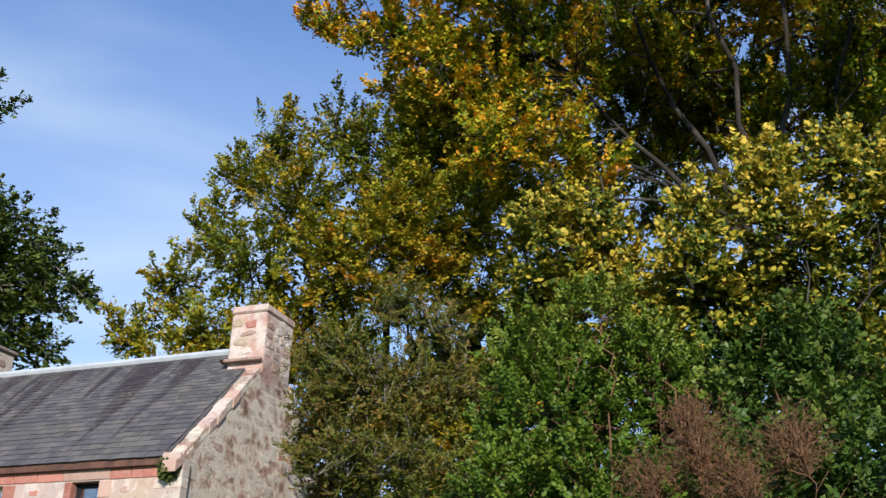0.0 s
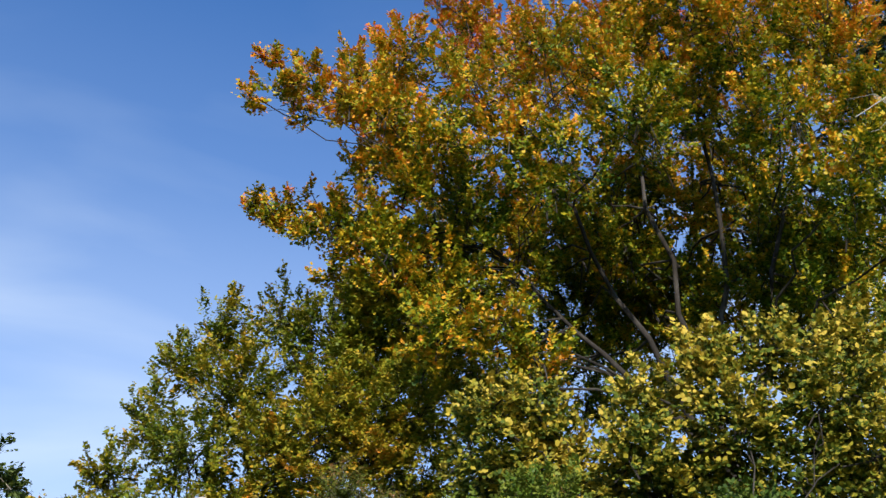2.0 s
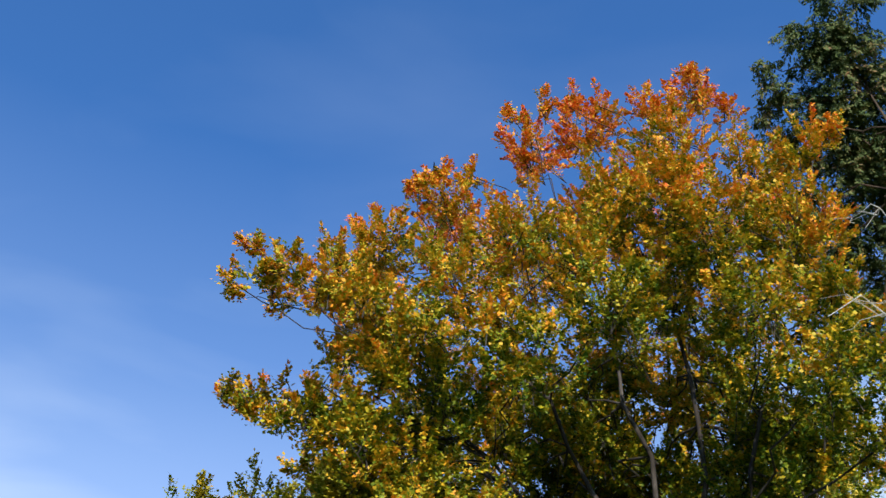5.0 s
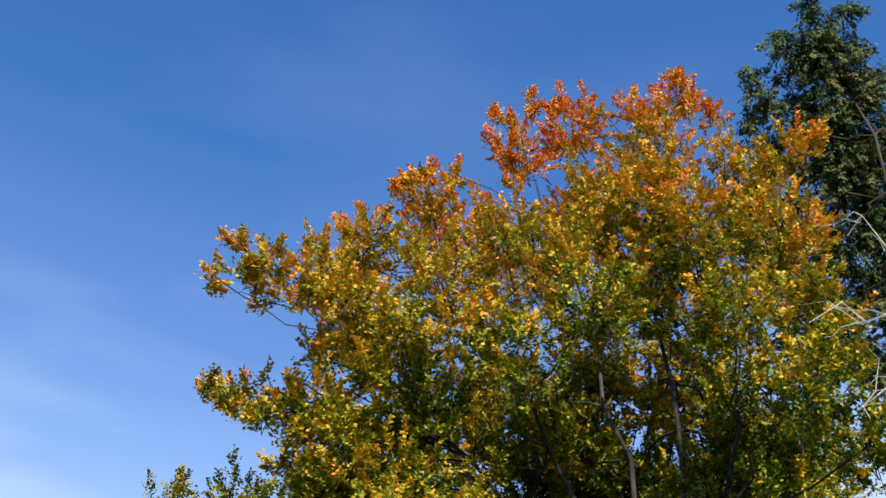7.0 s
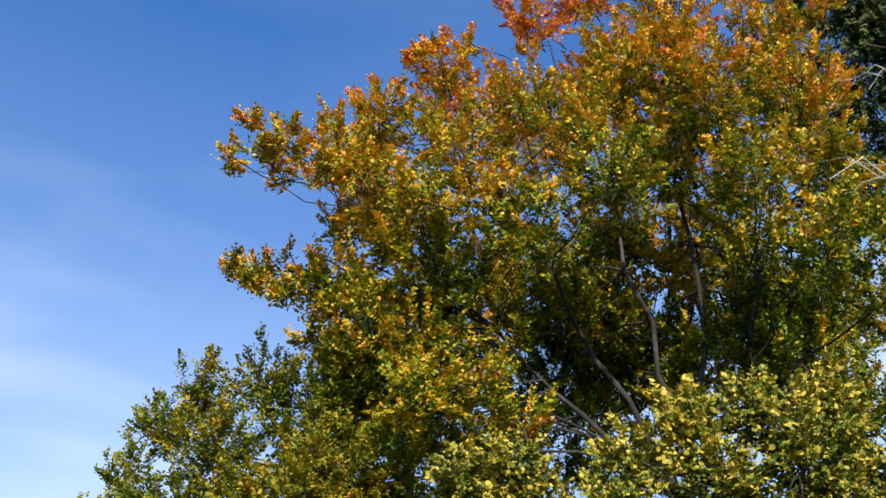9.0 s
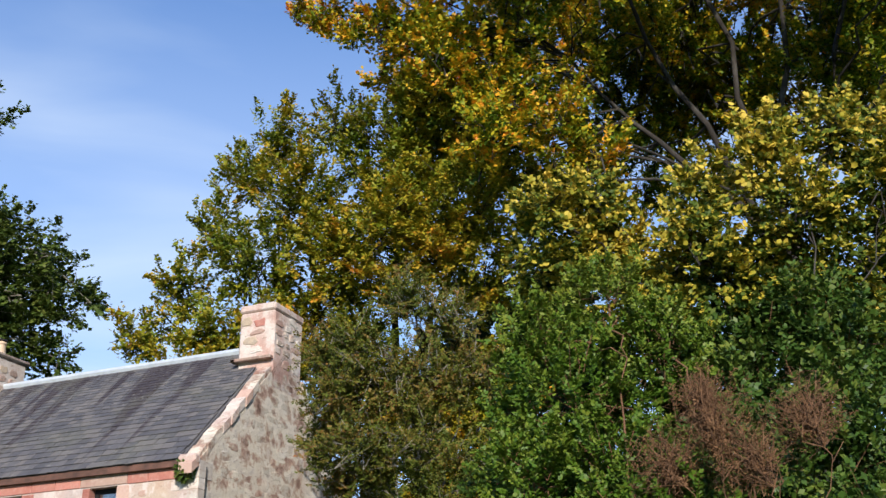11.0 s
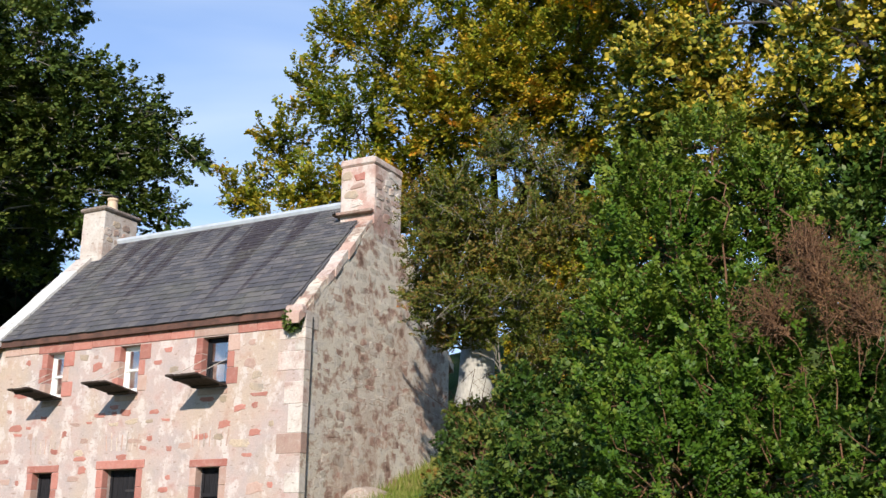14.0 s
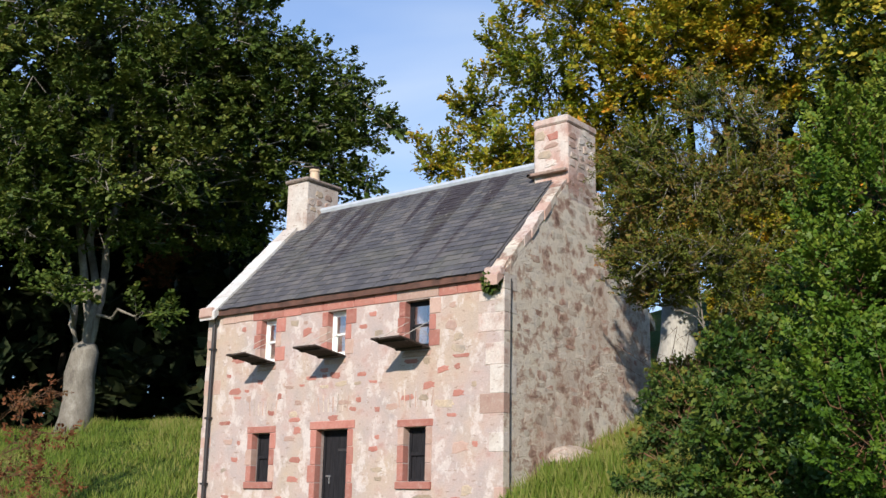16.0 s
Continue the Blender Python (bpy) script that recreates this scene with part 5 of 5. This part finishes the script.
# gutter line coloured with the eaves shadow, down pipe and the gable corner cable
part("eaves_shadow_board", boxes((-WID + 0.34, -0.36, -0.10, -0.03, 4.30, 4.41)), EAVES_SHADE, cottage)
pipe = part("down_pipe", tubes([[((-7.22, -0.11, 4.38), 0.045), ((-7.22, -0.11, 4.27), 0.04), ((-7.30, -0.07, 4.12), 0.04), ((-7.30, -0.07, 2.6), 0.04), ((-7.30, -0.07, -0.2), 0.04)]], 10), IRON, cottage, "dark iron down pipe")
for z in (0.9, 2.2, 3.6):
    part("bracket", boxes((-7.36, -7.24, -0.125, -0.01, z, z + 0.04)), IRON, pipe)
part("cable", tubes([[((0.034, 0.16, 4.3), 0.009), ((0.034, 0.14, 2.5), 0.009), ((0.034, 0.15, -0.2), 0.009)]], 6), IRON, cottage, "thin dark cable on the corner")


def tuft(name, label, at, seed, r, material, length, width, count):
    rng2 = np.random.default_rng(seed)
    d = unit(rng2.normal(size=(count, 3)) + np.array((0.1, -0.6, -0.2)))
    pos = d * (r * rng2.random(count) ** 0.5)[:, None]
    me = leaf_mesh(name, pos, d + rng2.normal(0, 0.4, (count, 3)), rng2.normal(0, 0.6, (count, 3)) + LIGHTWARD, np.full(count, length) * (0.6 + 0.8 * rng2.random(count)), np.full(count, width))
    me.materials.append(material)
    ob = new(name, me)
    ob.location = at
    tagged(ob, label, "plant")


tuft("wall_fern", "bright green fern growing from the wall head", (-0.22, -0.06, 4.22), 61, 0.20, BRAMBLE_LEAF, 0.09, 0.04, 300)
tuft("chimney_weed", "weeds sprouting on the old chimney top", (-0.45, 2.3, 7.84), 62, 0.22, DULL_LEAF, 0.10, 0.04, 260)

rock_bm = bmesh.new()
bmesh.ops.create_icosphere(rock_bm, subdivisions=3, radius=0.45)
for v in rock_bm.verts:
    v.co *= 1 + 0.28 * noise.noise(v.co * 2.3) + 0.08 * noise.noise(v.co * 7)
    v.co.x *= 0.7
    v.co.y *= 1.5
    v.co.z *= 0.5
rock_me = bpy.data.meshes.new("boulder")
rock_bm.to_mesh(rock_me)
rock_bm.free()
rock_me.materials.append(RUBBLE)
rock = new("boulder", rock_me)
rock.location = (0.35, 1.6, float(rise(0.35, 1.6)) + 0.10)
tagged(rock, "flat weathered boulder at the foot of the gable", "rock")

# ---- small pieces: wall stones and slates ----


def stone_shapes(seed, count=6):
    """Rough plate stones of unit size in the xz plane, facing -y."""
    r2 = np.random.default_rng(seed)
    shapes = []
    for _ in range(count):
        n = 12
        ang = np.sort(np.linspace(0, 2 * math.pi, n, endpoint=False) + r2.uniform(-0.12, 0.12, n))
        p = np.stack([np.cos(ang), np.sin(ang)], -1)
        p = np.sign(p) * np.abs(p) ** 0.55 * 0.5 * r2.uniform(0.66, 1.10, (n, 1))
        verts = [(x, 0.05, z) for x, z in p] + [(x, -0.35, z) for x, z in p * 0.96] + [(x * 0.80, -1.0 + r2.uniform(-0.3, 0.3), z * 0.80) for x, z in p] + [(0, -1.05, 0)]
        faces = []
        for k in range(n):
            q = (k + 1) % n
            faces += [(k, q, n + q, n + k), (n + k, n + q, 2 * n + q, 2 * n + k), (2 * n + k, 2 * n + q, 3 * n)]
        shapes.append((verts, faces))
    return shapes


SHAPES = stone_shapes(71)
STONE_MESHES = {}


def stone_mesh(k, material):
    if (k, material.name) not in STONE_MESHES:
        me = mesh_from("stone", *SHAPES[k])
        me.materials.append(material)
        STONE_MESHES[(k, material.name)] = me
    return STONE_MESHES[(k, material.name)]


def courses(rng, u0, u1, z0, z1, low, high, short, long, gap):
    """Cells of random rubble: (centre u, centre z, width, height)."""
    cells, z = [], z0
    while z < z1:
        h = rng.uniform(low, high)
        u = u0 + rng.uniform(-0.2, 0)
        while u < u1:
            w = rng.uniform(short, long)
            cells.append((u + w / 2, z + h / 2 + rng.uniform(-0.03, 0.03), w - gap, h * rng.uniform(0.8, 1.1) - gap))
            u += w
        z += h
    return cells


def in_gable(y, z, w, h):
    return 0.28 < y - w / 2 and y + w / 2 < DEP - 0.02 and z + h / 2 < EAVE - 0.05 + SLOPE * min(y - w / 2, DEP - y - w / 2) and z > 0.2


def gable_stones():
    rng = np.random.default_rng(72)
    made, rest_v, rest_f = 0, [], []
    for y, z, w, h in courses(rng, 0.2, DEP, 0.3, RIDGE, 0.11, 0.26, 0.14, 0.50, 0.012):
        if not in_gable(y, z, w, h) or rng.random() < 0.16 or (1.95 < y < 3.05 and z > 6.5):
            continue
        m = (GABLE_STONE, GABLE_STONE, GABLE_PINK, GABLE_STONE)[int(rng.integers(0, 4))]
        k = int(rng.integers(0, 6))
        turn = Matrix.Translation((0.001, y, z)) @ Matrix.Rotation(math.pi / 2, 4, "Z") @ Matrix.Rotation(rng.normal(0, 0.09), 4, "Y") @ Matrix.Diagonal((w, rng.uniform(0.002, 0.009), h * rng.uniform(0.85, 1.2), 1))
        if made < 300:
            ob = part("stone", stone_mesh(k, m), None, gable_e)
            ob.matrix_basis = turn
            made += 1
        else:
            base = len(rest_v)
            rest_v += [turn @ Vector(v) for v in SHAPES[k][0]]
            rest_f += [tuple(base + i for i in f) for f in SHAPES[k][1]]
    if rest_v:
        tagged(part("stonework", mesh_from("stonework", rest_v, rest_f), GABLE_STONE, gable_e), kind="stuff")


def front_stones():
    rng = np.random.default_rng(73)
    holes = [(a - 0.30, b + 0.30, c - 0.16, d + 0.1) for a, b, c, d in OPENINGS]
    made = 0
    for x, z, w, h in courses(rng, -WID + 0.5, -0.5, 0.25, 4.10, 0.13, 0.22, 0.20, 0.50, 0.04):
        if any(x + w / 2 > a and x - w / 2 < b and z + h / 2 > c and z - h / 2 < d for a, b, c, d in holes) or x + w / 2 > -0.46 or x - w / 2 < -WID + 0.5 or z + h / 2 > 4.1:
            continue
        if rng.random() > 0.34 or made >= 300:
            continue
        m = (RED, RED, RED, PINK, PINK, HARL_STONE)[int(rng.integers(0, 6))]
        s = rng.uniform(0.6, 1.1)
        ob = part("stone", stone_mesh(int(rng.integers(0, 6)), m), None, front)
        ob.matrix_basis = Matrix.Translation((x, -0.001, z)) @ Matrix.Rotation(rng.normal(0, 0.08), 4, "Y") @ Matrix.Diagonal((w * s, rng.uniform(0.002, 0.006), h * s * rng.uniform(0.8, 1.35), 1))
        made += 1


def slates():
    rng = np.random.default_rng(74)
    y0, z0 = -0.13, EAVE - 0.12 * SLOPE + 0.115
    ang = math.atan2(RIDGE + 0.05 - (EAVE - 0.12 * SLOPE + 0.10), DEP / 2 + 0.12)
    full = math.hypot(DEP / 2 + 0.12, RIDGE + 0.05 - (EAVE - 0.12 * SLOPE + 0.10))
    verts = [(-0.5, 0, 0), (0.5, 0, 0), (0.5, 1, -0.006), (-0.5, 1, -0.006)]
    verts = verts + [(x, y, z + 0.008) for x, y, z in verts]
    faces = [(3, 2, 1, 0), (4, 5, 6, 7), (0, 1, 5, 4), (1, 2, 6, 5), (2, 3, 7, 6), (3, 0, 4, 7)]
    me = mesh_from("slate", verts, faces)
    me.materials.append(SLATE)
    made, rest_v, rest_f, row, s = 0, [], [], 0, 0.0
    while s < full - 0.12:
        step = 0.185 - 0.004 * row
        x = -WID + 0.34 + (row % 2) * 0.11 - 0.05
        while x < -0.36:
            w = rng.uniform(0.14, 0.26)
            a, b = max(x, -WID + 0.335), min(x + w, -0.335)
            x += w
            if b - a < 0.06:
                continue
            m = Matrix.Translation(((a + b) / 2, y0, z0)) @ Matrix.Rotation(ang, 4, "X") @ Matrix.Translation((0, s + rng.uniform(-0.008, 0.008), 0.008 + rng.uniform(0, 0.006))) @ Matrix.Rotation(rng.normal(0, 0.012), 4, "Z") @ Matrix.Rotation(-0.05 + rng.normal(0, 0.008), 4, "X") @ Matrix.Diagonal((b - a - 0.006, min(step + 0.08, full - s), 1.0, 1))
            if made < 300:
                ob = part("slate", me, None, roof)
                ob.matrix_basis = m
                made += 1
            else:
                base = len(rest_v)
                rest_v += [m @ Vector(v) for v in verts]
                rest_f += [tuple(base + i for i in f) for f in faces]
        s += step
        row += 1
    tagged(part("slating", mesh_from("slating", rest_v, rest_f), SLATE, roof), kind="stuff")


def chimney_stones():
    rng = np.random.default_rng(75)
    for u, z, w, h in courses(rng, -0.70, -0.06, 6.78, 7.62, 0.14, 0.24, 0.18, 0.40, 0.03):
        if u - w / 2 < -0.74 or u + w / 2 > -0.02 or z + h / 2 > 7.68:
            continue
        ob = part("stone", stone_mesh(int(rng.integers(0, 6)), (PINK, CREAM, HARL_STONE, RED)[int(rng.integers(0, 4))]), None, chimney_e)
        ob.matrix_basis = Matrix.Translation((u, 1.979, z)) @ Matrix.Rotation(rng.normal(0, 0.1), 4, "Y") @ Matrix.Diagonal((w, 0.012, h, 1))
    for v, z, w, h in courses(rng, 2.02, 2.98, 6.55, 7.62, 0.14, 0.24, 0.18, 0.40, 0.03):
        if v - w / 2 < 2.0 or v + w / 2 > 3.0 or z + h / 2 > 7.68:
            continue
        ob = part("stone", stone_mesh(int(rng.integers(0, 6)), (RUBBLE, CREAM, RUBBLE, PINK)[int(rng.integers(0, 4))]), None, chimney_e)
        ob.matrix_basis = Matrix.Translation((0.005, v, z)) @ Matrix.Rotation(math.pi / 2, 4, "Z") @ Matrix.Rotation(rng.normal(0, 0.1), 4, "Y") @ Matrix.Diagonal((w, 0.012, h, 1))
    for side in range(2):
        for v, z, w, h in courses(rng, 2.02, 2.98, 6.95, 7.6, 0.14, 0.22, 0.18, 0.36, 0.03):
            if v - w / 2 < 2.0 or v + w / 2 > 3.0 or z + h / 2 > 7.64:
                continue
            if side:
                ob = part("stone", stone_mesh(int(rng.integers(0, 6)), (RUBBLE, RUBBLE_DARK, HARL_STONE)[int(rng.integers(0, 3))]), None, chimney_w)
                ob.matrix_basis = Matrix.Translation((-6.909, v, z)) @ Matrix.Rotation(math.pi / 2, 4, "Z") @ Matrix.Diagonal((w, 0.010, h, 1))


gable_stones()
front_stones()
chimney_stones()
slates()
